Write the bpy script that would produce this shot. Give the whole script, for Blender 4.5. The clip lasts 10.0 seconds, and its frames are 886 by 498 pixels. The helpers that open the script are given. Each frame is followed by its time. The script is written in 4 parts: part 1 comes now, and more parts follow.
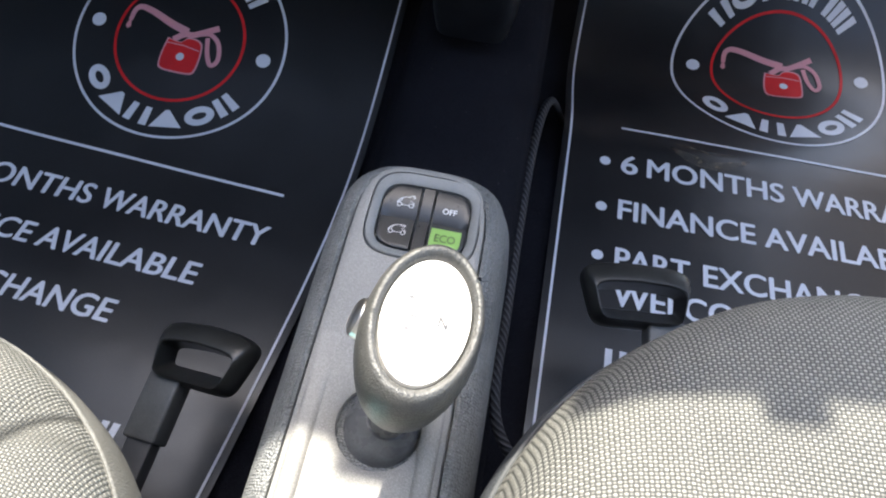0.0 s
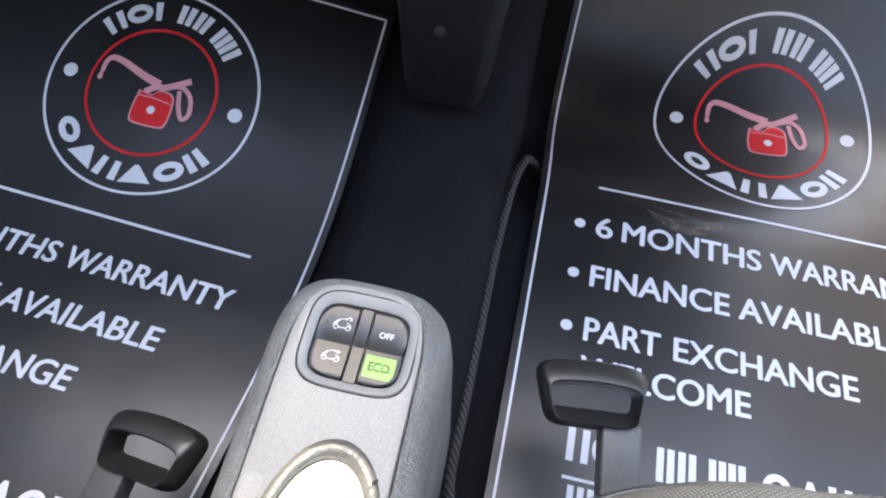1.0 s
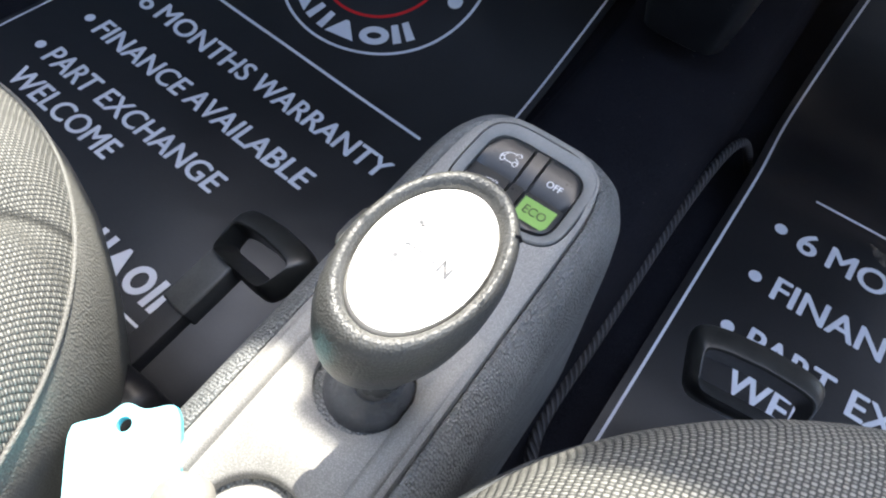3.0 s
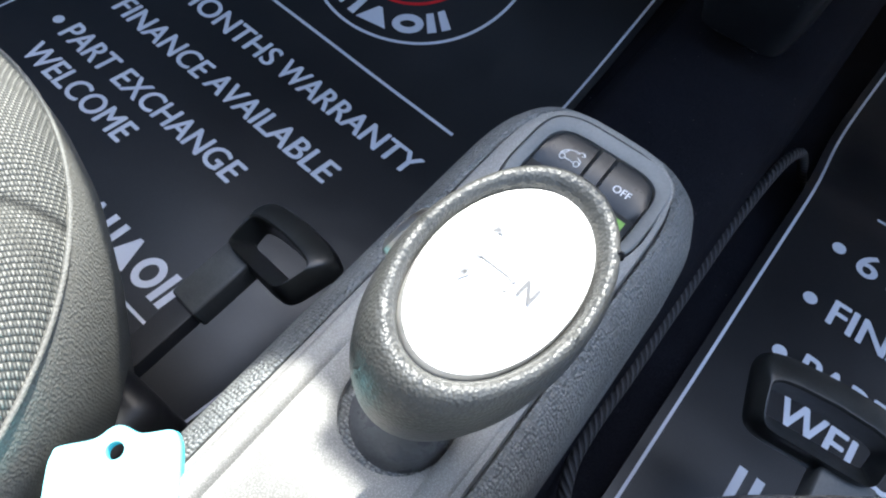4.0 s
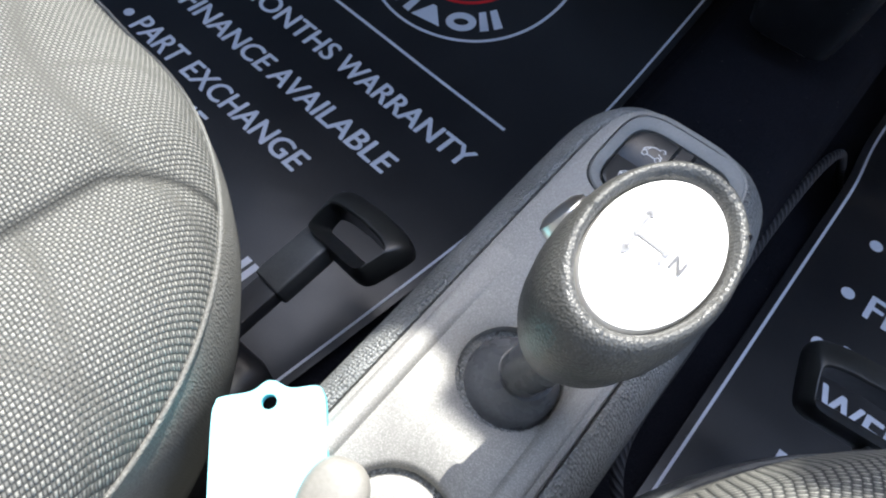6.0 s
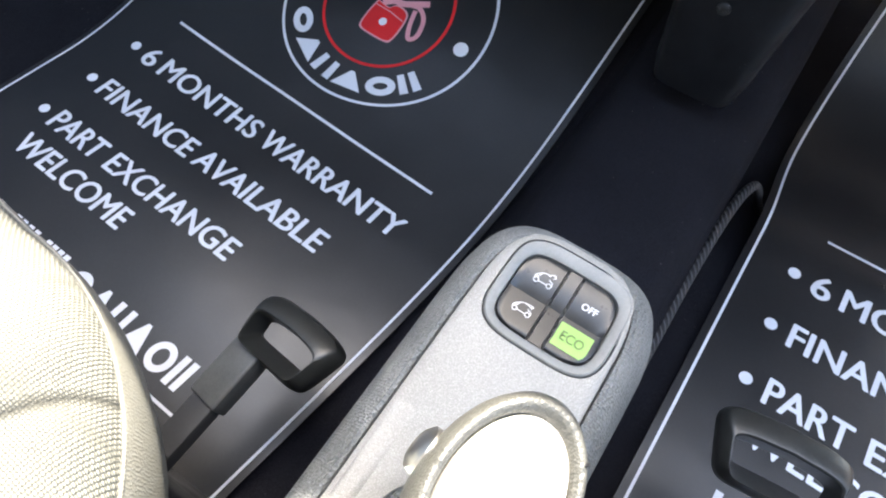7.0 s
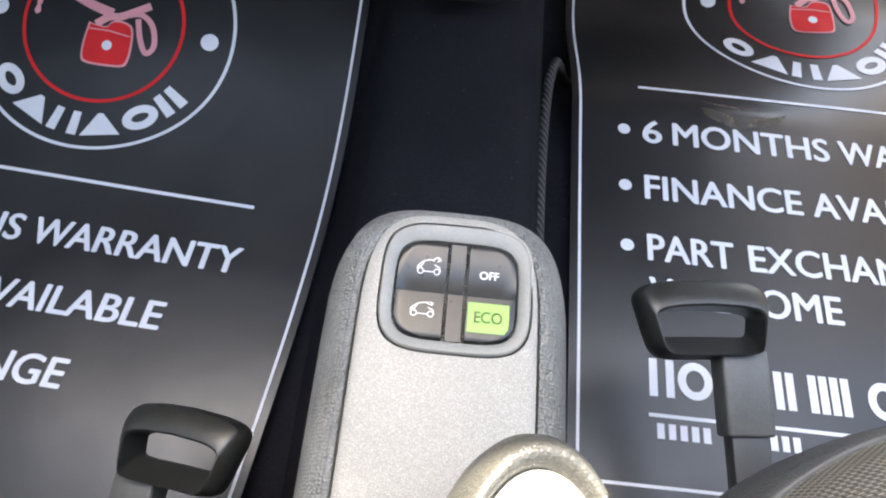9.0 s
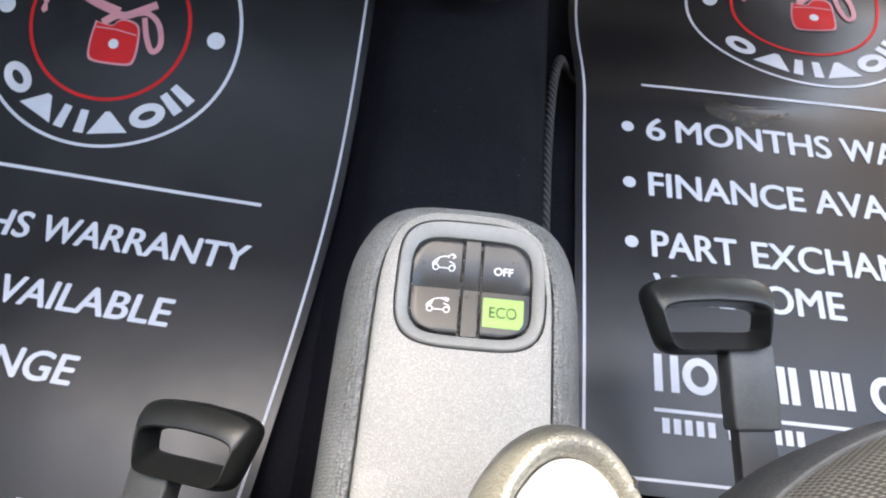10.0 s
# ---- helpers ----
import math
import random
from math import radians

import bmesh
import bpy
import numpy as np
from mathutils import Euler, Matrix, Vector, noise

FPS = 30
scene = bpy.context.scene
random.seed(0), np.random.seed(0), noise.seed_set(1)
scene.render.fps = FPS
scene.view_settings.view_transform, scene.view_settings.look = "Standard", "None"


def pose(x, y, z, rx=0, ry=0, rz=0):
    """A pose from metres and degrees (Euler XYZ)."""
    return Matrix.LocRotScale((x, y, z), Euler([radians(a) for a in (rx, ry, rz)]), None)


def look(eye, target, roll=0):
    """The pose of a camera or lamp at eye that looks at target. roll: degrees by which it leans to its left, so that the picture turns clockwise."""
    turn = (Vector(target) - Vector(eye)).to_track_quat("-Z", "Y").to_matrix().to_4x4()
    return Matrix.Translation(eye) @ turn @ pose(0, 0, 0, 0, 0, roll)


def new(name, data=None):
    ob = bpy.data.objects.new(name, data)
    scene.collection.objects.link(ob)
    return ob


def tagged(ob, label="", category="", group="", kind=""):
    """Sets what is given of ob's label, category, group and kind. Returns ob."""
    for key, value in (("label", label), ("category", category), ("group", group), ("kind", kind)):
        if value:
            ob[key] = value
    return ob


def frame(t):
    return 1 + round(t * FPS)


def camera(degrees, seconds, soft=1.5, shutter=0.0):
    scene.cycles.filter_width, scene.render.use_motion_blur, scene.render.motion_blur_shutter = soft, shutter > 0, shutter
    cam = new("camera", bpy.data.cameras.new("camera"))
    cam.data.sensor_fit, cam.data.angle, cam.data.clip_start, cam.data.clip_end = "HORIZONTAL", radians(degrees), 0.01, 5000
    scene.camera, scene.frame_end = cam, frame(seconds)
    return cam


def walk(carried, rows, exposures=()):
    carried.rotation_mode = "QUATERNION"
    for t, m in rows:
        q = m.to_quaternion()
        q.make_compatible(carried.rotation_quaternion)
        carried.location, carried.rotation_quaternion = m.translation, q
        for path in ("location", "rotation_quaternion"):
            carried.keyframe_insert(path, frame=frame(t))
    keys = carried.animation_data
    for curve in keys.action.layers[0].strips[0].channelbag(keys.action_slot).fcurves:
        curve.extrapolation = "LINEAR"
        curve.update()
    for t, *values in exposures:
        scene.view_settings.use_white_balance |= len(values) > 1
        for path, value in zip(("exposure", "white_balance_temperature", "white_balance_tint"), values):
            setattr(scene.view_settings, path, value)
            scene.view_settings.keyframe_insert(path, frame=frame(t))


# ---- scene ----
cam = camera(68.0, 10.0, 2.1)
PATH = [
    (0, (0.011, 0.034, 0.514), (0.004, 1.064, -1.201), 6.5),
    (0.5, (0.028, 0.049, 0.491), (0.01, 1.077, -1.225), 5.9),
    (0.7, (0.032, 0.061, 0.503), (0.014, 1.085, -1.215), 6.1),
    (0.8, (0.032, 0.077, 0.519), (0.016, 1.095, -1.203), 6.4),
    (0.9, (0.03, 0.091, 0.532), (0.014, 1.106, -1.191), 6.8),
    (1, (0.037, 0.1, 0.543), (0.014, 1.108, -1.184), 6.9),
    (1.2, (0.031, 0.089, 0.528), (0.016, 1.118, -1.187), 8.3),
    (1.3, (0.015, 0.072, 0.514), (-0.043, 1.101, -1.2), 7.5),
    (1.5, (0.028, 0.068, 0.501), (-0.137, 1.068, -1.223), 7.5),
    (1.7, (0.044, 0.076, 0.46), (-0.185, 1.068, -1.261), 6.9),
    (2, (0.033, 0.058, 0.462), (-0.252, 1.027, -1.264), 7.6),
    (2.2, (0.041, 0.053, 0.464), (-0.299, 1.008, -1.259), 6.9),
    (2.5, (0.042, 0.05, 0.464), (-0.335, 0.982, -1.265), 7.3),
    (2.7, (0.044, 0.052, 0.462), (-0.36, 0.97, -1.268), 6.9),
    (3.8, (0.036, 0.062, 0.445), (-0.425, 0.948, -1.288), 7.0),
    (4, (0.024, 0.066, 0.429), (-0.443, 0.948, -1.304), 7.1),
    (4.5, (0.021, 0.068, 0.422), (-0.456, 0.926, -1.32), 6.9),
    (5, (0.034, 0.065, 0.441), (-0.45, 0.905, -1.309), 6.5),
    (5.2, (0.035, 0.062, 0.445), (-0.447, 0.904, -1.304), 6.6),
    (6.3, (-0.021, 0.028, 0.45), (-0.504, 0.878, -1.294), 7.1),
    (6.5, (-0.034, 0.047, 0.465), (-0.513, 0.886, -1.287), 7.8),
    (6.8, (-0.006, 0.088, 0.491), (-0.489, 0.907, -1.269), 6.1),
    (7, (0.0, 0.091, 0.49), (-0.395, 0.967, -1.264), 5.6),
    (7.2, (-0.007, 0.1, 0.475), (-0.306, 1.027, -1.272), 5.1),
    (7.5, (-0.001, 0.12, 0.463), (-0.143, 1.089, -1.281), 5.3),
    (7.7, (0.004, 0.122, 0.456), (-0.06, 1.078, -1.299), 5.5),
    (8, (0.007, 0.126, 0.455), (0.018, 1.048, -1.319), 5.6),
    (8.5, (0.001, 0.127, 0.451), (0.068, 1.001, -1.347), 6.1),
    (9, (-0.018, 0.127, 0.463), (0.068, 0.987, -1.34), 6.8),
    (9.5, (-0.024, 0.125, 0.466), (0.066, 0.982, -1.339), 7.1),
    (10, (-0.025, 0.125, 0.466), (0.069, 0.978, -1.34), 7.2),
]
EXPOSURES = [(0.0, 2.70, 6800, 8), (0.5, 3.20, 6800, 8), (0.7, 3.06, 7050, 8), (1.0, 3.62, 7450, 8), (1.3, 4.02, 7450, 7), (1.7, 3.52, 7350, 8), (2.0, 3.20, 7000, 8), (2.5, 2.74, 6850, 8), (4.0, 2.56, 6150, 5), (4.5, 2.42, 6150, 5),
             (5.0, 2.22, 6150, 5), (6.3, 2.38, 6300, 8), (6.5, 2.54, 6300, 8), (6.8, 3.03, 7200, 7), (7.0, 3.72, 7400, 6), (7.5, 4.10, 7800, 7), (8.0, 3.95, 8000, 7), (8.5, 3.80, 8000, 7), (9.0, 3.74, 8000, 7), (10.0, 3.74, 8000, 7)]
walk(cam, [(t, look(eye, target, roll)) for t, eye, target, roll in PATH], EXPOSURES)

# the sky, the sun and the exposure
world = bpy.data.worlds.new("sky")
scene.world = world
world.use_nodes = True
SUN_HEIGHT, SUN_TURN = 55.0, 12.0      # degrees above the horizon, degrees to the left of straight ahead
sky = world.node_tree.nodes.new("ShaderNodeTexSky")
sky.sky_type, sky.sun_disc = "NISHITA", False
sky.dust_density, sky.air_density = 2.0, 1.0
sky.sun_elevation, sky.sun_rotation = radians(SUN_HEIGHT), radians(-SUN_TURN)
back = world.node_tree.nodes["Background"]
back.inputs["Strength"].default_value = 0.15
world.node_tree.links.new(sky.outputs[0], back.inputs[0])
sun_data = bpy.data.lights.new("sun", "SUN")
sun_data.energy, sun_data.angle, sun_data.color = 2.1, radians(0.5), (1.0, 0.95, 0.87)
sun = new("sun", sun_data)
sun.matrix_world = look((0, 0, 0), (math.sin(radians(SUN_TURN)) * math.cos(radians(SUN_HEIGHT)),
                                    -math.cos(radians(SUN_TURN)) * math.cos(radians(SUN_HEIGHT)), -math.sin(radians(SUN_HEIGHT))))

# ---------------------------------------------------------------- materials


class Nodes:
    """A small builder of node materials."""

    def __init__(self, name, rough=0.5, metal=0.0, spec=0.5):
        self.m = bpy.data.materials.new(name)
        self.m.use_nodes = True
        self.t = self.m.node_tree
        self.b = self.t.nodes["Principled BSDF"]
        self.b.inputs["Roughness"].default_value = rough
        self.b.inputs["Metallic"].default_value = metal
        self.b.inputs["Specular IOR Level"].default_value = spec
        self.co = self.t.nodes.new("ShaderNodeTexCoord")

    def put(self, a, b):
        self.t.links.new(a, b)

    def noise(self, scale, detail=4.0, space="Object", rough=0.55):
        n = self.t.nodes.new("ShaderNodeTexNoise")
        n.inputs["Scale"].default_value, n.inputs["Detail"].default_value, n.inputs["Roughness"].default_value = scale, detail, rough
        self.put(self.co.outputs[space], n.inputs["Vector"])
        return n.outputs["Fac"]

    def cells(self, scale, feature="F1", space="Object"):
        n = self.t.nodes.new("ShaderNodeTexVoronoi")
        n.feature = feature
        n.inputs["Scale"].default_value = scale
        self.put(self.co.outputs[space], n.inputs["Vector"])
        return n.outputs["Distance"]

    def ramp(self, fac, *stops):
        n = self.t.nodes.new("ShaderNodeValToRGB")
        r = n.color_ramp
        while len(r.elements) < len(stops):
            r.elements.new(0.5)
        for e, (p, c) in zip(r.elements, stops):
            e.position, e.color = p, (*c, 1) if len(c) == 3 else c
        self.put(fac, n.inputs["Fac"])
        return n.outputs["Color"]

    def mix(self, fac, a, b, mode="MIX"):
        n = self.t.nodes.new("ShaderNodeMix")
        n.data_type, n.blend_type = "RGBA", mode
        for sock, v in ((n.inputs["Factor"], fac), (n.inputs[6], a), (n.inputs[7], b)):
            if isinstance(v, (int, float)):
                sock.default_value = v
            elif isinstance(v, tuple):
                sock.default_value = (*v, 1)
            else:
                self.put(v, sock)
        return n.outputs[2]

    def math(self, op, a, b=0.0):
        n = self.t.nodes.new("ShaderNodeMath")
        n.operation = op
        for sock, v in zip(n.inputs, (a, b)):
            if isinstance(v, (int, float)):
                sock.default_value = v
            else:
                self.put(v, sock)
        return n.outputs[0]

    def color(self, v):
        if isinstance(v, tuple):
            self.b.inputs["Base Color"].default_value = (*v, 1)
        else:
            self.put(v, self.b.inputs["Base Color"])
        return self

    def rough(self, fac, lo, hi):
        self.put(self.ramp(fac, (0.3, (lo,) * 3), (0.7, (hi,) * 3)), self.b.inputs["Roughness"])
        return self

    def bump(self, height, depth, strength=1.0):
        n = self.t.nodes.new("ShaderNodeBump")
        n.inputs["Distance"].default_value, n.inputs["Strength"].default_value = depth, strength
        if self.b.inputs["Normal"].is_linked:
            self.put(self.b.inputs["Normal"].links[0].from_socket, n.inputs["Normal"])
        self.put(height, n.inputs["Height"])
        self.put(n.outputs["Normal"], self.b.inputs["Normal"])
        return self


def plain(name, c, rough=0.5, metal=0.0, vary=0.15, scale=40.0, grain=900.0, depth=0.0001, spec=0.5):
    """One colour, varied at two scales, with a fine relief."""
    n = Nodes(name, rough, metal, spec)
    lo, hi = tuple(v * (1 - vary) for v in c), tuple(min(1.0, v * (1 + vary)) for v in c)
    n.color(n.mix(0.35, n.ramp(n.noise(scale), (0.3, lo), (0.7, hi)), n.ramp(n.noise(grain, 2), (0.35, lo), (0.65, hi))))
    n.rough(n.noise(scale * 1.7), rough * 0.88, min(1.0, rough * 1.12))
    if depth:
        n.bump(n.noise(grain, 3), depth)
    return n.m


def leathergrain(name, c, rough, cell, depth, vary=0.12, spec=0.5, even=1.0):
    n = Nodes(name, rough, 0.0, spec)
    d = n.cells(cell)
    d.node.inputs["Randomness"].default_value = even
    lo, hi = tuple(v * (1 - vary) for v in c), tuple(v * (1 + vary) for v in c)
    n.color(n.mix(0.5, n.ramp(n.noise(25.0), (0.3, lo), (0.7, hi)), n.ramp(d, (0.1, hi), (0.7, lo))))
    n.rough(n.noise(30.0), rough * 0.85, min(1, rough * 1.15))
    n.bump(n.math("MULTIPLY", d, -1.0), depth).bump(n.noise(cell * 0.5), depth * 0.08)
    return n.m


def woven(name, light, dark, pitch):
    """A coarse basket weave with broad bands in which the weave lies denser."""
    n = Nodes(name, 0.85, 0.0, 0.25)
    sep = n.t.nodes.new("ShaderNodeSeparateXYZ")
    warp = n.t.nodes.new("ShaderNodeTexNoise")
    warp.inputs["Scale"].default_value, warp.inputs["Detail"].default_value = 9.0, 2.0
    n.put(n.co.outputs["UV"], warp.inputs["Vector"])
    add = n.t.nodes.new("ShaderNodeVectorMath")
    add.operation = "MULTIPLY_ADD"
    n.put(warp.outputs["Color"], add.inputs[0])
    add.inputs[1].default_value = (0.006, 0.006, 0.0)
    n.put(n.co.outputs["UV"], add.inputs[2])
    n.put(add.outputs[0], sep.inputs[0])
    k = math.pi / pitch
    sx = n.math("SINE", n.math("MULTIPLY", sep.outputs[0], k))
    sy = n.math("SINE", n.math("MULTIPLY", sep.outputs[1], k))
    knit = n.math("MULTIPLY", sx, sy)
    knot = n.math("ABSOLUTE", knit)
    over = n.math("GREATER_THAN", knit, 0.0)
    fibre = n.noise(2600.0, 2)
    height = n.math("MULTIPLY", n.math("POWER", knot, 0.7), n.math("ADD", n.math("MULTIPLY", n.noise(420.0, 2), 0.7), 0.65))
    height = n.math("MULTIPLY", height, n.math("ADD", n.math("MULTIPLY", over, 0.55), 0.45))
    thread = n.ramp(n.math("ADD", n.math("MULTIPLY", height, 0.85), n.math("MULTIPLY", fibre, 0.2)), (0.24, dark), (0.65, light))
    # winding bands of a darker, flatter weave
    u, v = sep.outputs[0], sep.outputs[1]

    def add(a, b):
        return n.math("ADD", a, b)

    def times(a, b):
        return n.math("MULTIPLY", a, b)

    def line(off, lo, hi, k):
        return n.ramp(n.math("ABSOLUTE", off), (lo, (k,) * 3), (hi, (0.0,) * 3))
    band = line(add(v, add(times(u, 0.735), -0.0657)), 0.0024, 0.0044, 1.0)
    bow = times(times(add(u, -0.111), add(u, -0.167)), 6.3)
    for one in (line(add(v, add(times(add(u, -0.111), 0.571), add(times(bow, -1.0), -0.007))), 0.0028, 0.0048, 1.0),
                line(add(u, add(times(v, -0.27), -0.175)), 0.0006, 0.0016, 0.8), line(add(u, add(times(v, 0.3), -0.06)), 0.0024, 0.0044, 1.0),
                line(add(v, add(times(u, -0.8), 0.2837)), 0.0028, 0.0048, 1.0),
                n.math("MULTIPLY", line(add(v, add(times(u, 0.235), 0.0136)), 0.0020, 0.0040, 1.0), n.math("GREATER_THAN", u, 0.2135))):
        band = n.math("MAXIMUM", band, one)
    stitch = line(add(u, add(times(n.math("MAXIMUM", add(v, 0.035), 0.0), -0.35), -0.213)), 0.0004, 0.0013, 1.0)
    shade = n.mix(band, thread, n.mix(0.82, thread, tuple(v * 0.34 for v in light)))
    n.color(n.mix(0.15, n.mix(stitch, shade, tuple(c * 0.5 for c in dark)), n.ramp(n.noise(14.0), (0.3, dark), (0.7, light))))
    n.bump(n.math("SUBTRACT", height, times(stitch, 2.0)), pitch * 0.5, 0.9)
    return n.m


FABRIC = woven("woven_seat_fabric", (0.325, 0.322, 0.29), (0.045, 0.047, 0.046), 0.0014)
VINYL = leathergrain("grey_seat_vinyl", (0.16, 0.158, 0.144), 0.6, 900.0, 0.0004, 0.2, even=0.6)
# driver skirt copy of VINYL, its shade put into the darker colour
SHADED_VINYL = leathergrain("shaded_ribbed_vinyl", (0.055, 0.060, 0.066), 0.5, 800.0, 0.0004)
PIPING = plain("dark_grey_piping", (0.09, 0.095, 0.10), 0.8, scale=200.0, depth=0.0002)
CONSOLE = leathergrain("grey_soft_plastic", (0.215, 0.222, 0.22), 0.44, 760.0, 0.0012, 0.5, even=0.6)
LEATHER = leathergrain("worn_leather", (0.077, 0.077, 0.0715), 0.36, 1400.0, 0.00018, 0.3)
GLOSS = plain("black_switch_plastic", (0.030, 0.031, 0.032), 0.30, depth=0.00002, vary=0.2, spec=0.5)
BEZEL = plain("charcoal_bezel_plastic", (0.225, 0.228, 0.222), 0.5, depth=0.00004)
RUBBER = plain("dusty_black_rubber", (0.028, 0.029, 0.031), 0.5, vary=0.45, scale=60.0, depth=0.00008)
BOOT = plain("dusty_grey_rubber", (0.115, 0.118, 0.124), 0.28, vary=0.3, scale=70.0, depth=0.00008)
SATIN = plain("satin_black_plastic", (0.085, 0.087, 0.085), 0.42, depth=0.00005, vary=0.3)
STEEL = plain("blackened_steel", (0.06, 0.06, 0.062), 0.42, 0.3, depth=0.00003)
CHROME = plain("satin_chrome", (0.72, 0.71, 0.69), 0.32, 1.0, vary=0.05, depth=0.0)
DISC = plain("polished_aluminium", (0.80, 0.79, 0.77), 0.60, 1.0, vary=0.03, depth=0.00001)
PRINT = plain("white_print", (0.72, 0.74, 0.80), 0.45, vary=0.06, depth=0.0)
RED = plain("red_print", (0.70, 0.020, 0.025), 0.55, vary=0.1, depth=0.0, spec=0.3)
PINK = plain("pink_print", (0.72, 0.32, 0.36), 0.45, vary=0.1, depth=0.0)
LIME = plain("lime_print", (0.25, 0.46, 0.105), 0.4, vary=0.05, depth=0.0)
HANDLE = plain("black_handle_plastic", (0.020, 0.021, 0.020), 0.36, vary=0.4, scale=80.0, depth=0.00005, spec=0.62)
ICON = plain("white_switch_print", (0.8, 0.8, 0.8), 0.4, vary=0.03, depth=0.0)
INK = plain("grey_ink", (0.15, 0.21, 0.08), 0.5, vary=0.1, depth=0.0)
ENGRAVE = plain("engraved_metal", (0.22, 0.22, 0.225), 0.7, 0.2, vary=0.1, depth=0.0)
TAG = plain("pale_cyan_tag_plastic", (0.33, 0.82, 0.90), 0.3, vary=0.02, depth=0.0)
CYAN = plain("cyan_tag_plastic", (0.08, 0.62, 0.75), 0.35, vary=0.05, depth=0.0)
GREY = plain("grey_key_plastic", (0.25, 0.24, 0.215), 0.4, depth=0.00004)
SIDE = plain("grey_trim", (0.28, 0.27, 0.26), 0.6, depth=0.0001)
BLOCKER = plain("dark_blocker", (0.055, 0.056, 0.06), 0.65, depth=0.0001)
COOL = plain("cool_tinted_side", (0.16, 0.205, 0.265), 0.6, depth=0.0001)
BACK = plain("grey_bounce_wall", (0.25, 0.24, 0.225), 0.9, depth=0.0003)
LINING = plain("pale_bounce_lining", (0.68, 0.65, 0.60), 0.9, depth=0.0003)
# chosen so that the driver mat reflects something warm and bright
BOUNCE = plain("pale_bounce_paint", (0.62, 0.525, 0.495), 0.6, depth=0.0001)
DASH = plain("grey_dash_plastic", (0.17, 0.17, 0.17), 0.55, depth=0.0002)
GROUND_BOUNCE = plain("pale_bounce_ground", (0.32, 0.30, 0.27), 0.9, vary=0.35, scale=3.0, grain=150.0, depth=0.003)


def carpet_material():
    n = Nodes("black_carpet", 0.95, 0.0, 0.1)
    pile = n.mix(0.5, n.ramp(n.noise(18.0), (0.3, (0.0095, 0.0095, 0.013)), (0.7, (0.019, 0.019, 0.025))),
                 n.ramp(n.noise(1600.0, 3), (0.4, (0.0065, 0.0065, 0.0085)), (0.68, (0.038, 0.038, 0.048))))
    lint = n.math("MULTIPLY", n.ramp(n.cells(150.0), (0.035, (0.9,) * 3), (0.07, (0.0,) * 3)), n.ramp(n.noise(22.0), (0.50, (0.0,) * 3), (0.58, (1.0,) * 3)))
    n.color(n.mix(lint, pile, (0.22, 0.21, 0.20)))
    n.bump(n.noise(1400.0, 3), 0.0012)
    return n.m


def plate_material():
    n = Nodes("silver_flake_paint", 0.55, 0.12, 0.25)
    flake = n.ramp(n.cells(2500.0), (0.10, (0.57, 0.56, 0.53)), (0.5, (0.225, 0.22, 0.208)))
    n.color(n.mix(0.3, flake, n.ramp(n.noise(30.0), (0.3, (0.31, 0.304, 0.288)), (0.7, (0.38, 0.373, 0.355)))))
    n.rough(n.noise(1500.0, 2), 0.46, 0.62)
    n.bump(n.noise(1700.0, 2), 0.00006)
    return n.m


def mat_material():
    n = Nodes("black_printed_mat", 0.34, 0.0, 0.62)
    n.color(n.mix(0.4, n.ramp(n.noise(12.0), (0.3, (0.010, 0.0104, 0.012)), (0.7, (0.016, 0.016, 0.0175))),
                  n.ramp(n.noise(700.0, 2), (0.4, (0.010, 0.010, 0.0115)), (0.7, (0.019, 0.019, 0.0205)))))
    n.rough(n.noise(20.0), 0.30, 0.38)
    n.bump(n.noise(16.0, 3), 0.0012, 0.6)
    return n.m


def cord_material():
    n = Nodes("twisted_cord", 0.7)
    sep = n.t.nodes.new("ShaderNodeSeparateXYZ")
    n.put(n.co.outputs["UV"], sep.inputs[0])
    s = n.math("SINE", n.math("ADD", n.math("MULTIPLY", sep.outputs[1], 2 * math.pi / 0.0062), n.math("MULTIPLY", sep.outputs[0], -10 * math.pi)))
    n.color(n.mix(0.85, (0.05, 0.05, 0.055), n.ramp(s, (0.35, (0.008, 0.008, 0.010)), (0.75, (0.075, 0.073, 0.082)))))
    n.bump(s, 0.0004)
    return n.m


# brown dust together with the sheen of a wrinkle, both as colour
def crease_material():
    n = Nodes("dusty_crease_sheen", 0.7)
    n.color(n.ramp(n.noise(90.0), (0.3, (0.13, 0.11, 0.085)), (0.7, (0.26, 0.215, 0.16))))
    n.put(n.ramp(n.noise(130.0, 5), (0.36, (0.0,) * 3), (0.62, (0.8,) * 3)), n.b.inputs["Alpha"])
    return n.m


CREASE_SHEEN = crease_material()


def dusty_plastic():
    n = Nodes("black_moulded_plastic", 0.38, 0.0, 0.32)
    base = n.ramp(n.noise(45.0), (0.3, (0.0105, 0.0107, 0.0125)), (0.7, (0.019, 0.0194, 0.022)))
    speck = n.math("MULTIPLY", n.ramp(n.cells(240.0), (0.05, (0.8,) * 3), (0.11, (0.0,) * 3)), n.ramp(n.noise(28.0), (0.52, (0.0,) * 3), (0.60, (1.0,) * 3)))
    n.color(n.mix(speck, base, (0.16, 0.155, 0.145)))
    n.rough(n.noise(70.0), 0.32, 0.46)
    n.bump(n.noise(900.0, 3), 0.00006)
    return n.m


BLACK = dusty_plastic()
CARPET, PLATE, MAT, CORD = carpet_material(), plate_material(), mat_material(), cord_material()

# ---------------------------------------------------------------- mesh helpers


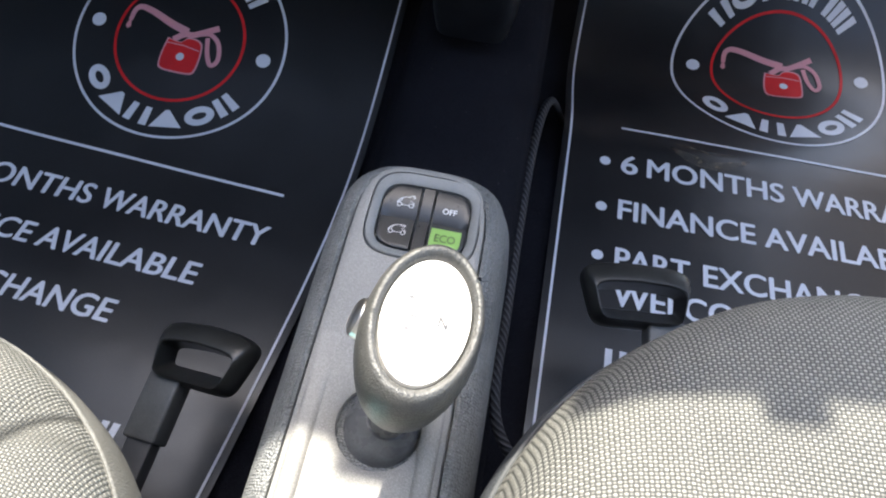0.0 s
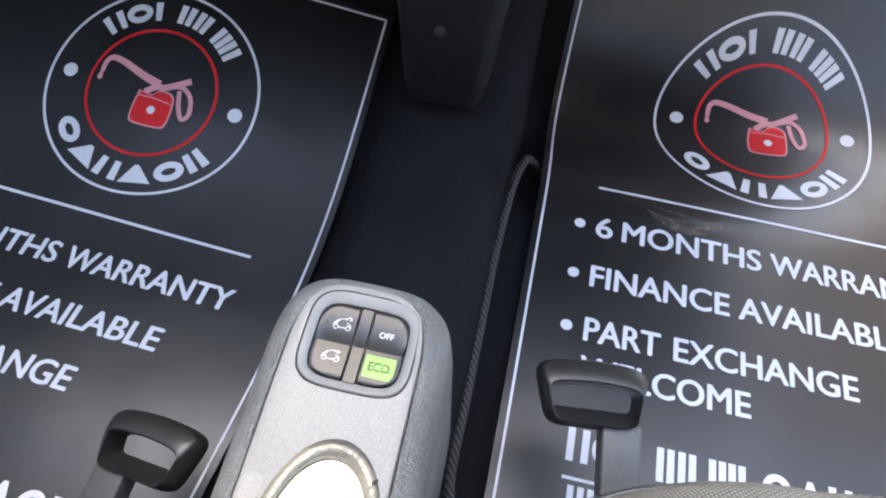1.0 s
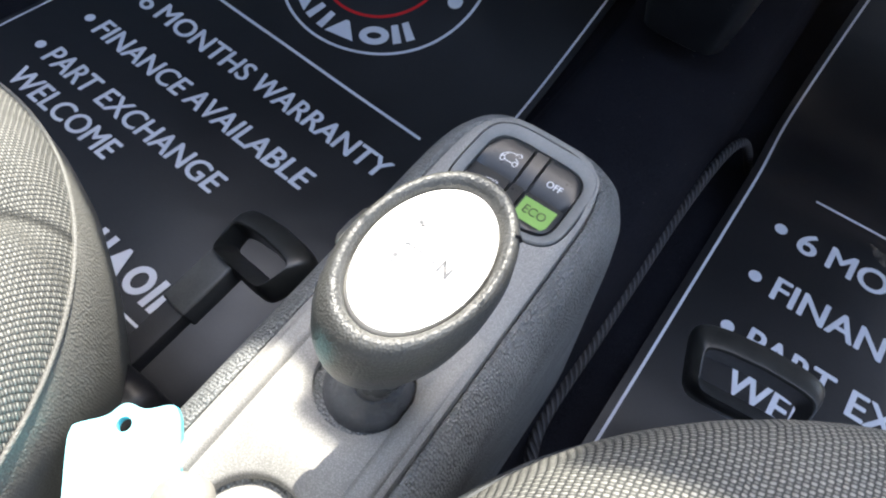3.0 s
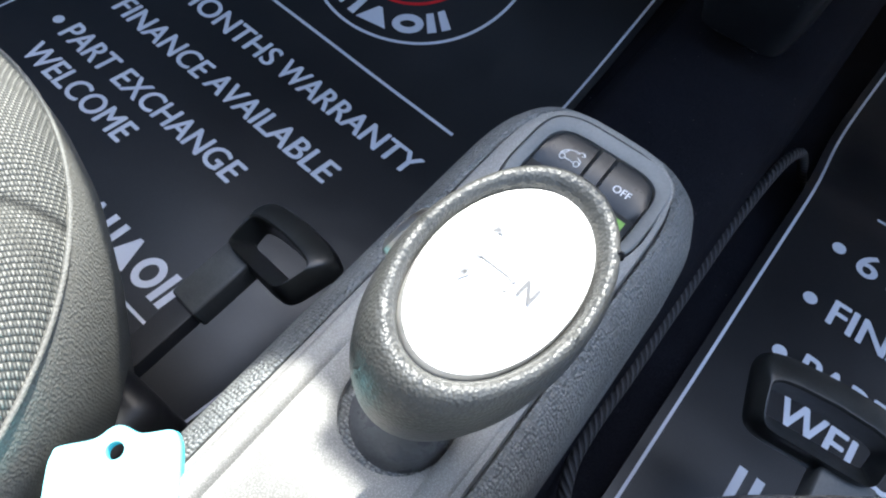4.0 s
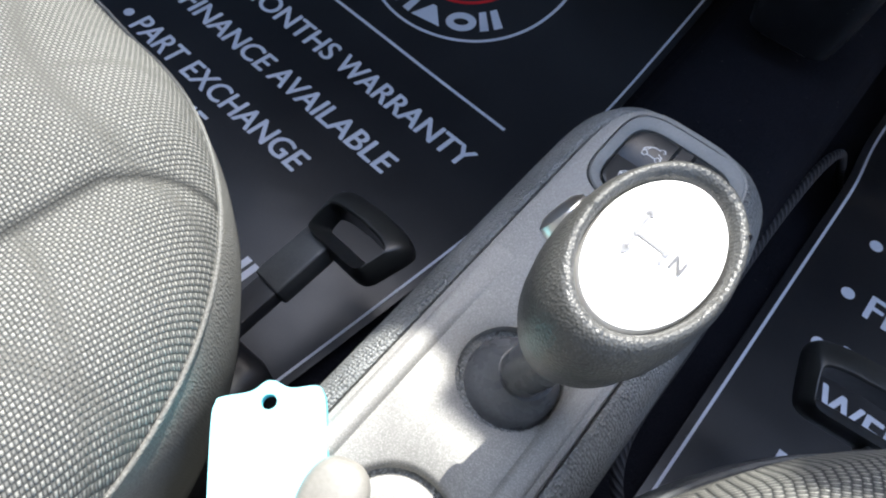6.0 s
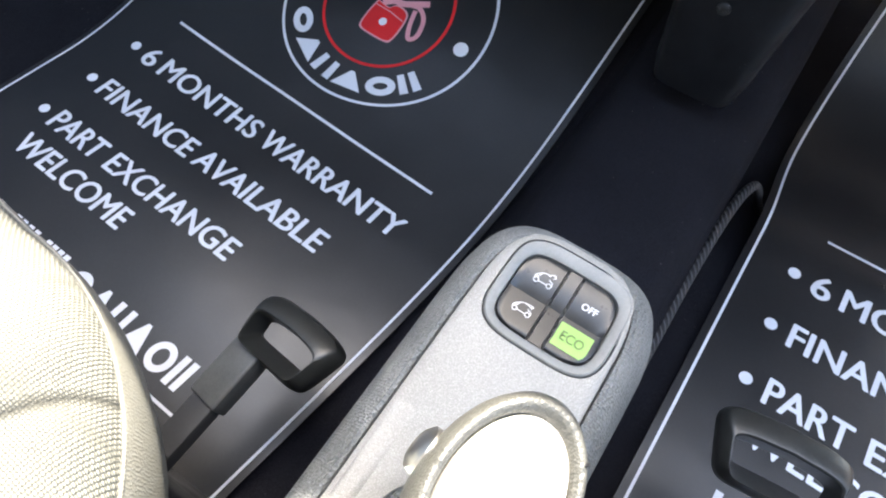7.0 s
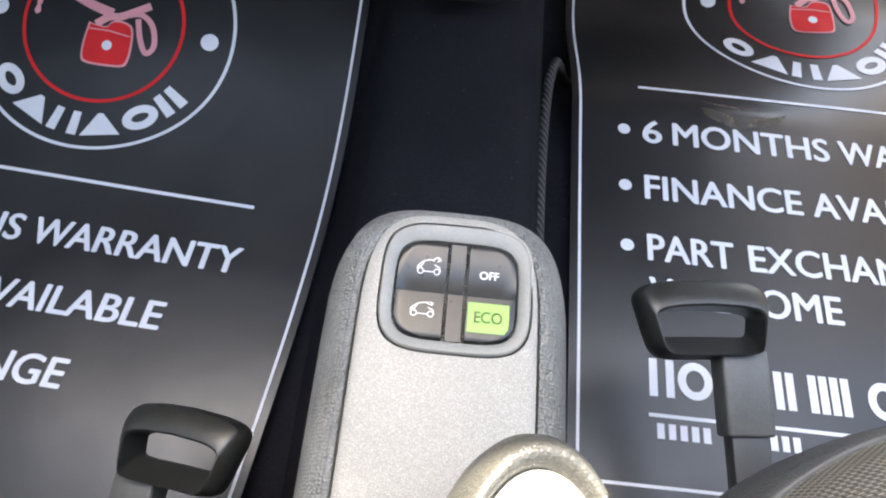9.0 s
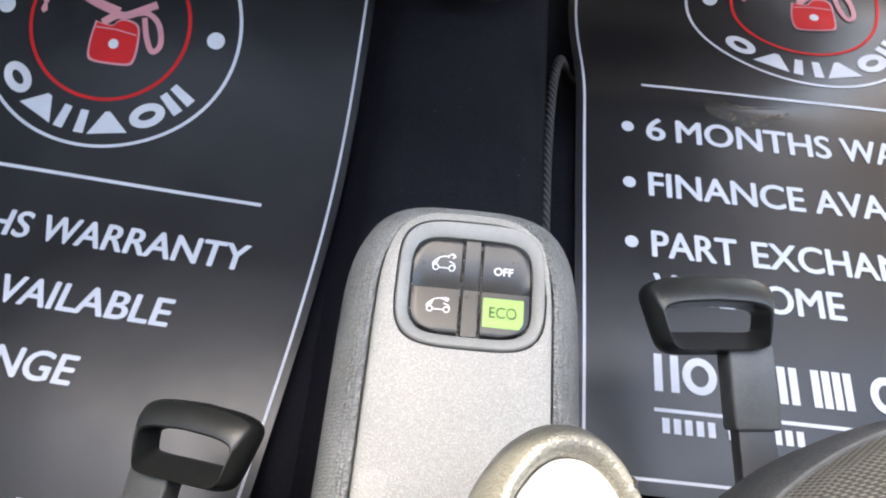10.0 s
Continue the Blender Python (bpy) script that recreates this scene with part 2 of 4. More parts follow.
def part(name, bm, material, parent, label="", sharp=40.0):
    """Links a bmesh as one mesh object under a thing or a part."""
    me = bpy.data.meshes.new(name)
    bm.normal_update()
    for f in bm.faces:
        f.smooth = True
    for e in bm.edges:
        e.smooth = len(e.link_faces) == 2 and e.calc_face_angle(0.0) < radians(sharp)
    bm.to_mesh(me)
    bm.free()
    me.materials.append(material)
    ob = new(name, me)
    if parent:
        ob.parent = parent
    return tagged(ob, label)


def thing(name, label, category, m=None, group="", kind=""):
    ob = new(name)
    ob.empty_display_size = 0.03
    if m is not None:
        ob.matrix_world = m
    return tagged(ob, label, category, group, kind)


def bridge(bm, a, b, closed=True):
    n = len(a)
    for i in range(n if closed else n - 1):
        j = (i + 1) % n
        bm.faces.new((a[i], a[j], b[j], b[i]))


def ring(bm, pts, z):
    return [bm.verts.new((x, y, z)) for x, y in pts]


def ellipse(cx, cy, a, b, n=48):
    return [(cx + a * math.cos(2 * math.pi * i / n), cy + b * math.sin(2 * math.pi * i / n)) for i in range(n)]


def squircle(cx, cy, a, b, power=4.0, n=64):
    out = []
    for i in range(n):
        t = 2 * math.pi * i / n
        c, s = math.cos(t), math.sin(t)
        out.append((cx + a * math.copysign(abs(c) ** (2 / power), c), cy + b * math.copysign(abs(s) ** (2 / power), s)))
    return out


def stack(levels, cap_bottom=True, cap_top=True):
    """Closed rings of equal count, one above the other."""
    bm = bmesh.new()
    rings = [ring(bm, pts, z) for pts, z in levels]
    for a, b in zip(rings, rings[1:]):
        bridge(bm, a, b)
    if cap_top:
        bm.faces.new(rings[-1])
    if cap_bottom:
        bm.faces.new(rings[0][::-1])
    bmesh.ops.recalc_face_normals(bm, faces=bm.faces)
    return bm


def lathe(profile, a=1.0, b=1.0, n=64, caps=True):
    return stack([(ellipse(0, 0, a * r, b * r, n), z) for r, z in profile], caps, caps)


def prism(pts, z0, z1, soft=0.0):
    """A flat outline with thickness and softened rims."""
    cx, cy = sum(p[0] for p in pts) / len(pts), sum(p[1] for p in pts) / len(pts)

    def inset(d):
        return [(x - d * (x - cx) / max(1e-6, math.hypot(x - cx, y - cy)), y - d * (y - cy) / max(1e-6, math.hypot(x - cx, y - cy))) for x, y in pts]
    if not soft:
        return stack([(pts, z0), (pts, z1)])
    return stack([(inset(soft), z0), (pts, z0 + soft), (pts, z1 - soft), (inset(soft * 0.4), z1 - soft * 0.3), (inset(soft), z1)])


def box(x0, x1, y0, y1, z0, z1, soft=0.0):
    bm = bmesh.new()
    bmesh.ops.create_cube(bm, size=1.0)
    for v in bm.verts:
        v.co = ((x0 + x1) / 2 + v.co.x * (x1 - x0), (y0 + y1) / 2 + v.co.y * (y1 - y0), (z0 + z1) / 2 + v.co.z * (z1 - z0))
    if soft:
        bmesh.ops.bevel(bm, geom=bm.edges[:], offset=soft, segments=3, affect="EDGES", profile=0.5)
    return bm


def smooth_line(pts, steps=8):
    """A Catmull-Rom line through points."""
    p = [Vector(q) for q in pts]
    p = [2 * p[0] - p[1]] + p + [2 * p[-1] - p[-2]]
    out = []
    for i in range(1, len(p) - 2):
        for s in range(steps):
            t = s / steps
            out.append(0.5 * (2 * p[i] + (p[i + 1] - p[i - 1]) * t + (2 * p[i - 1] - 5 * p[i] + 4 * p[i + 1] - p[i + 2]) * t * t
                              + (3 * p[i] - p[i - 1] - 3 * p[i + 1] + p[i + 2]) * t ** 3))
    out.append(p[-2])
    return out


def tube(pts, r, n=10, radii=None, closed=False):
    """A round tube along a line, with lengths in the UV map."""
    bm = bmesh.new()
    uv = bm.loops.layers.uv.new("UVMap")
    pts = [Vector(p) for p in pts]
    rings, lengths, total, up = [], [], 0.0, Vector((0, 0, 1))
    for i, p in enumerate(pts):
        q0, q1 = pts[i - 1] if i or closed else p, pts[(i + 1) % len(pts)] if i + 1 < len(pts) or closed else p
        d = (q1 - q0).normalized()
        side = d.cross(up)
        side = side.normalized() if side.length > 1e-4 else Vector((1, 0, 0))
        over = side.cross(d)
        rr = radii[i] if radii else r
        rings.append([bm.verts.new(p + rr * (math.cos(2 * math.pi * k / n) * side + math.sin(2 * math.pi * k / n) * over)) for k in range(n)])
        total += (p - pts[i - 1]).length if i else 0.0
        lengths.append(total)
    count = len(rings)
    for i in range(count if closed else count - 1):
        a, b = rings[i], rings[(i + 1) % count]
        for k in range(n):
            f = bm.faces.new((a[k], a[(k + 1) % n], b[(k + 1) % n], b[k]))
            l1 = lengths[i + 1] if i + 1 < count else total
            for loop, (u, v) in zip(f.loops, ((k / n, lengths[i]), ((k + 1) / n, lengths[i]), ((k + 1) / n, l1), (k / n, l1))):
                loop[uv].uv = (u, v)
    if not closed:
        bm.faces.new(rings[0][::-1])
        bm.faces.new(rings[-1])
    bmesh.ops.recalc_face_normals(bm, faces=bm.faces)
    return bm


def ribbon(pts, width, closed=False):
    """A flat stroke along a line in the plane."""
    bm = bmesh.new()
    p = [Vector((x, y)) for x, y in pts]
    rows = []
    for i, q in enumerate(p):
        a = p[i - 1] if i or closed else q
        b = p[(i + 1) % len(p)] if i + 1 < len(p) or closed else q
        d = (b - a).normalized()
        w = width[i] if isinstance(width, list) else width
        s = Vector((-d.y, d.x)) * w / 2
        rows.append((bm.verts.new((*(q + s), 0)), bm.verts.new((*(q - s), 0))))
    for i in range(len(rows) if closed else len(rows) - 1):
        (a, b), (c, d) = rows[i], rows[(i + 1) % len(rows)]
        bm.faces.new((b, d, c, a))
    return bm


def lettering(text, width, height, weight=0.0):
    """Flat letters of the built-in font, fitted into width and height, from the origin."""
    cu = bpy.data.curves.new("letters", "FONT")
    cu.body, cu.offset, cu.resolution_u = text, weight, 4
    tmp = new("letters", cu)
    me = bpy.data.meshes.new_from_object(tmp.evaluated_get(bpy.context.evaluated_depsgraph_get()))
    bm = bmesh.new()
    bm.from_mesh(me)
    bpy.data.objects.remove(tmp)
    bpy.data.meshes.remove(me)
    bpy.data.curves.remove(cu)
    xs, ys = [v.co.x for v in bm.verts], [v.co.y for v in bm.verts]
    x0, x1, y0, y1 = min(xs), max(xs), min(ys), max(ys)
    for v in bm.verts:
        v.co = ((v.co.x - x0) / (x1 - x0) * width, (v.co.y - y0) / (y1 - y0) * height, 0)
    return bm


def bolder(bm, step):
    """Thickens flat letters: copies set off to all sides, a hair above one another."""
    me = bpy.data.meshes.new("tmp")
    bm.to_mesh(me)
    out = bmesh.new()
    for i, (dx, dy) in enumerate(((0, 0), (1, 0), (-1, 0), (0, 0.6), (0, -0.6))):
        n = len(out.verts)
        out.from_mesh(me)
        out.verts.ensure_lookup_table()
        for v in out.verts[n:]:
            v.co += Vector((dx * step, dy * step, i * 0.00003))
    bpy.data.meshes.remove(me)
    bm.free()
    return out


def bend(bm, place):
    """Lays a flat bmesh on a surface: place(x, y, z) gives the point."""
    for v in bm.verts:
        v.co = place(v.co.x, v.co.y, v.co.z)
    return bm


# the car stands turned a little against the camera's first direction
CAR = pose(-0.0105, 0.11, 0, 0, 0, -4.5)


def soft_step(x, a, b):
    t = min(1.0, max(0.0, (x - a) / (b - a)))
    return t * t * (3 - 2 * t)


# ---------------------------------------------------------------- shell of the car
# rise of the floor towards the pedals, on each side of the tunnel (world metres)


def rise_left(y):
    d = y - 0.41
    return 0.36 * (max(0.0, d + 0.075) ** 2 / 0.30 if d < 0.075 else d)


def sink_right(y):
    """The driver footwell drops a little before the bulkhead."""
    return -0.045 * soft_step(y, 0.44, 0.58)


def floor_height(x, y):
    k = soft_step(x, -0.08, 0.10)
    return rise_left(y) * (1 - k) + sink_right(y) * k


def floor_shell():
    bm = bmesh.new()
    nx, ny = 56, 60
    grid = []
    for j in range(ny + 1):
        y = -0.75 + 1.75 * j / ny
        row = []
        for i in range(nx + 1):
            x = -0.72 + 1.44 * i / nx
            p = CAR @ Vector((x, y - 0.11, 0))
            row.append(bm.verts.new((p.x, p.y, floor_height(p.x, p.y) - 0.008 + 0.0015 * noise.noise((p.x * 14, p.y * 14, 0)))))
        grid.append(row)
    for a, b in zip(grid, grid[1:]):
        bridge(bm, a, b, False)
    ob = part("floor", bm, CARPET, None)
    solid = ob.modifiers.new("thickness", "SOLIDIFY")
    solid.thickness, solid.offset = 0.02, -1
    tagged(ob, "black carpeted car floor rising towards the footwells", "floor", kind="structure")


floor_shell()


def shell_wall(name, label, bm, material=SIDE, category="wall"):
    ob = part(name, bm, material, None)
    ob.matrix_world = CAR
    tagged(ob, label, category, kind="structure")


# unseen; height and cool tint govern what the passenger mat reflects
shell_wall("wall_left", "unseen inner side of the car, tinted cool", box(-0.76, -0.70, -0.86, 0.90, -0.05, 0.97, 0.01), COOL)
shell_wall("wall_right", "plain grey sill under the driver door", box(0.70, 0.76, -0.86, 0.90, -0.05, 0.10, 0.01))
# unseen, added to keep low sky off the shaded driver seat
shell_wall("wall_block", "unseen dark panel added to shade the driver seat", box(0.70, 0.76, -0.86, 0.25, 0.102, 0.56, 0.01), BLOCKER)
# unseen panel, added to hide blue sky from the mat and reflect warmly
shell_wall("wall_bounce", "unseen pale panel added beside the driver footwell", box(0.70, 0.76, 0.36, 0.90, 0.10, 0.80, 0.01), BOUNCE)
shell_wall("wall_front", "black carpeted bulkhead at the end of the footwells", box(-0.70, 0.06, 0.84, 0.90, -0.05, 0.60, 0.01), CARPET)
# unseen; its paleness brightens the reflection in the driver mat
shell_wall("wall_front_driver", "unseen bulkhead, pale to reflect in the driver mat", box(0.062, 0.55, 0.84, 0.90, -0.05, 0.60, 0.01), BOUNCE)
# unseen; the height cuts sky from behind, the grey gives bounce
shell_wall("wall_back", "unseen grey wall behind the seats, set for bounced light", box(-0.70, 0.70, -0.66, -0.60, -0.05, 0.95, 0.01), BACK)


def bounce_roof():
    """Unseen pale-lined rear roof half, added for bounce; ends over the seats, front open."""
    bm = bmesh.new()
    rows = []
    for y, z in ((-0.66, 0.93), (-0.62, 1.00), (-0.52, 1.06), (-0.35, 1.10), (-0.15, 1.12), (ROOF_END, 1.12)):
        rows.append([bm.verts.new((x, y, z + 0.03 * (1 - (x / 0.76) ** 2))) for x in (-0.76, -0.5, -0.25, 0.0, 0.25, 0.5, 0.76)])
    for a, b in zip(rows, rows[1:]):
        bridge(bm, a, b, False)
    ob = part("ceiling", bm, LINING, None)
    ob.matrix_world = CAR
    solid = ob.modifiers.new("thickness", "SOLIDIFY")
    solid.thickness, solid.offset = 0.025, 1
    tagged(ob, "unseen pale rear roof half, added for bounced light", "ceiling", kind="structure")


ROOF_END = -0.10
bounce_roof()


# unseen ground; pale and warm so that it bounces sun into the driver side
def ground_sheet():
    bm = bmesh.new()
    s = [bm.verts.new(p) for p in ((-900, -900, -0.36), (900, -900, -0.36), (900, 900, -0.36), (-900, 900, -0.36))]
    bm.faces.new(s)
    tagged(part("ground", bm, GROUND_BOUNCE, None), "unseen ground under the car, pale for bounced light", "ground", kind="structure")


ground_sheet()


def extruded(profile, x0, x1, steps=12, shape=None):
    """A profile in (y, z) drawn out along x; shape(x, y, z) may bend it."""
    bm = bmesh.new()
    rows = []
    for i in range(steps + 1):
        x = x0 + (x1 - x0) * i / steps
        rows.append([bm.verts.new(shape(x, y, z) if shape else (x, y, z)) for y, z in profile])
    for a, b in zip(rows, rows[1:]):
        bridge(bm, a, b)
    bm.faces.new(rows[0])
    bm.faces.new(rows[-1][::-1])
    bmesh.ops.recalc_face_normals(bm, faces=bm.faces)
    return bm


DASH_EDGE = (0.345, 0.57)


def dashboard():
    d = thing("dashboard", "black moulded dashboard above the footwells", "dashboard", CAR, kind="structure")
    y, z = DASH_EDGE
    # unseen edge, set back left and forward right to tune the mat reflections
    part("dash_top", extruded([(y, z), (y - 0.008, z - 0.012), (y, z - 0.03), (y + 0.10, z - 0.13), (y + 0.44, z - 0.16), (y + 0.44, z + 0.05), (y + 0.10, z + 0.012)],
                              -0.69, 0.47, 40, lambda a, b, c: (a, b - 0.051 + 0.075 * soft_step(a, -0.02, 0.06), c)), BLACK, d, "black moulded dash top")
    # unseen block, added to darken the upper part of the passenger mat
    part("mat_blocker", extruded([(y + 0.13, 0.25), (y + 0.12, 0.27), (y + 0.11, 0.43), (y + 0.43, 0.43), (y + 0.43, 0.23)], -0.69, -0.13), BLACK, d, "unseen black block added under the dash")
    # lower end of the centre stack: a tapering block with a bolt
    levels = []
    for zz, w, f in ((0.093, 0.030, 0.405), (0.098, 0.036, 0.399), (0.115, 0.039, 0.397), (0.20, 0.045, 0.392), (0.32, 0.060, 0.388), (0.50, 0.085, 0.40)):
        levels.append((squircle(-0.011, f + 0.11, w, 0.11, 7.0, 48), zz))
    stackpart = part("centre_stack", stack(levels), BLACK, d, "tapering black plastic lower centre stack")
    bolt = part("bolt", lathe([(0.0045, -0.002), (0.005, 0.0), (0.0045, 0.0022), (0.0022, 0.0026), (0.002, 0.0012)], n=16), STEEL, stackpart)
    bolt.matrix_local = pose(-0.015, 0.393, 0.186, 90, 0, 0)


dashboard()


def tunnel():
    # raised hump of carpet between the footwells
    bm = bmesh.new()
    rows = []
    for j in range(41):
        y = -0.30 + 1.10 * j / 40
        lift = 0.02 * soft_step(y, 0.3, 0.75)
        prof = [(-0.098, -0.012), (-0.085, 0.012), (-0.072, 0.045), (-0.062, 0.062), (-0.045, 0.069), (0, 0.072), (0.04, 0.069), (0.055, 0.060), (0.062, 0.042), (0.067, 0.010), (0.072, -0.065)]
        rows.append([bm.verts.new((x, y, z + lift)) for x, z in prof])
    for a, b in zip(rows, rows[1:]):
        bridge(bm, a, b, False)
    bmesh.ops.recalc_face_normals(bm, faces=bm.faces)
    if bm.faces[0].normal.z < 0 and bm.faces[4].normal.z < 0:
        bmesh.ops.reverse_faces(bm, faces=bm.faces)
    ob = part("tunnel", bm, CARPET, None)
    ob.matrix_world = CAR
    s = ob.modifiers.new("thickness", "SOLIDIFY")
    s.thickness, s.offset = 0.012, -1
    tagged(ob, "black carpet over the raised centre tunnel", "tunnel", kind="structure")


tunnel()


def cord():
    t = thing("edging_cord", "black and grey twisted edging cord along the tunnel carpet", "cord")
    line = smooth_line([(0.136, 0.558, -0.055), (0.122, 0.553, -0.036), (0.110, 0.540, -0.004), (0.099, 0.519, 0.022), (0.088, 0.480, 0.034), (0.078, 0.41, 0.038), (0.070, 0.32, 0.038), (0.065, 0.26, 0.042),
                        (0.060, 0.208, 0.046), (0.062, 0.180, 0.043), (0.073, 0.160, 0.034), (0.094, 0.146, 0.02)], 14)
    part("rope", tube(line, 0.0042, 10), CORD, t)


cord()

# ---------------------------------------------------------------- printed floor mats
MAT_L, RIM = 0.615, 0.007


def on_mat(side):
    """Lays a point (u across, v along the sheet) of a mat into the world."""
    left = side == "left"
    ox, oy, turn, wide, long, lean = (-0.5739, 0.0965, 7.859, 0.9583, 0.9402, 0.0292) if left else (0.0920, 0.1828, 5.107, 1.0471, 1.0234, 0.0014)
    c, s = math.cos(radians(turn)), math.sin(radians(turn))

    def place(u, v, z):
        bow = 0.011 * math.sin(math.pi * min(1, max(0, v / MAT_L))) * soft_step(u, 0.25, 0.43) if left else 0.0
        p, q = 0.2 + (u - 0.2) * wide + lean * (v - 0.3) + bow, 0.3 + (v - 0.3) * long
        x, y = ox + c * p + s * q, oy - s * p + c * q
        if left:
            h = rise_left(y) + 0.004 * (1 - soft_step(v, 0.12, 0.27)) + 0.0028 * (1 - soft_step(u, 0.0, 0.15))
        else:      # the sheet sags behind the rule, more so beside the tunnel, and rises to the pedals
            sag = soft_step(v, 0.3135, 0.459)
            h = sag * (0.0989 * (u - 0.231) - 0.0151) + 3.865 * max(0.0, v - 0.45) ** 2 + 0.005 * math.exp(-((u - 0.14) / 0.045) ** 2 - ((v - 0.318) / 0.011) ** 2)
        h += 0.0014 * noise.noise((x * 9, y * 9, 3.3))
        return Vector((x, y, h + 0.001 + z))
    return place


def oil_can(place, mat):
    cx, cy = 0.231, 0.474

    def lay(bm, name, material, z, label=""):
        part(name, bend(bm, lambda x, y, _: place(cx + x, cy + y, z)), material, mat, label)
    body = [(-0.0105, -0.0020), (-0.0060, -0.0030), (0.0030, -0.0035), (0.0065, 0.0005), (0.0115, 0.0025), (0.0200, 0.0015), (0.0245, -0.0035), (0.0262, -0.0170), (0.0255, -0.0280), (0.0215, -0.0325), (0.0060, -0.0340), (-0.0070, -0.0335), (-0.0110, -0.0290), (-0.0118, -0.0160)]
    for grow, name, material, z, label in ((1.09, "can_outline", PINK, 0.0009, ""), (1.0, "can_body", RED, 0.0012, "red oil can body")):
        line = smooth_line([(x, y, 0) for x, y in body + body[:1]], 4)[:-1]
        bm = bmesh.new()
        rows = [ring(bm, [(0.0072 + (p.x - 0.0072) * k * grow, -0.0165 + (p.y + 0.0165) * k * grow) for p in line], 0) for k in (1.0, 0.8, 0.6, 0.4, 0.2)]
        for a, b in zip(rows, rows[1:]):
            bridge(bm, a, b)
        bm.faces.new(rows[-1])
        lay(bm, name, material, z, label)
    lay(ribbon([(-0.0105, -0.0065), (0.0070, -0.0060), (0.0245, -0.0080)], 0.0011), "can_seam", PINK, 0.0015)
    drop = [(-0.0565 + x, 0.0035 + y) for x, y in ((0.0, 0.0065), (0.0022, 0.0), (0.0028, -0.0032), (0.0, -0.0058), (-0.0028, -0.0032), (-0.0022, 0.0))]
    bm = bmesh.new()
    bm.faces.new(ring(bm, drop, 0))
    lay(bm, "can_drop", PINK, 0.0012)
    bm = bmesh.new()
    bm.faces.new(ring(bm, ellipse(0.0075, -0.0185, 0.0042, 0.0042, 20), 0))
    lay(bm, "can_dot", PRINT, 0.0018)
    spout = smooth_line([(-0.0565, 0.007, 0), (-0.0555, 0.019, 0), (-0.049, 0.024, 0), (-0.034, 0.021, 0), (-0.014, 0.014, 0), (0.006, 0.009, 0)], 6)
    lay(ribbon([(p.x, p.y) for p in spout], [0.0045 + 0.004 * i / len(spout) for i in range(len(spout))]), "can_spout", PINK, 0.0010)
    cap = smooth_line([(-0.006, -0.002, 0), (0.004, 0.006, 0), (0.014, 0.008, 0), (0.036, 0.021, 0)], 6)
    lay(ribbon([(p.x, p.y) for p in cap], 0.0065), "can_cap", PINK, 0.0011)
    loop = smooth_line([(0.017, 0.009, 0), (0.030, 0.012, 0), (0.041, 0.004, 0), (0.0455, -0.012, 0), (0.040, -0.019, 0), (0.033, -0.008, 0), (0.028, 0.008, 0)], 6)
    lay(ribbon([(p.x, p.y) for p in loop], 0.0046), "can_handle", PINK, 0.0013)


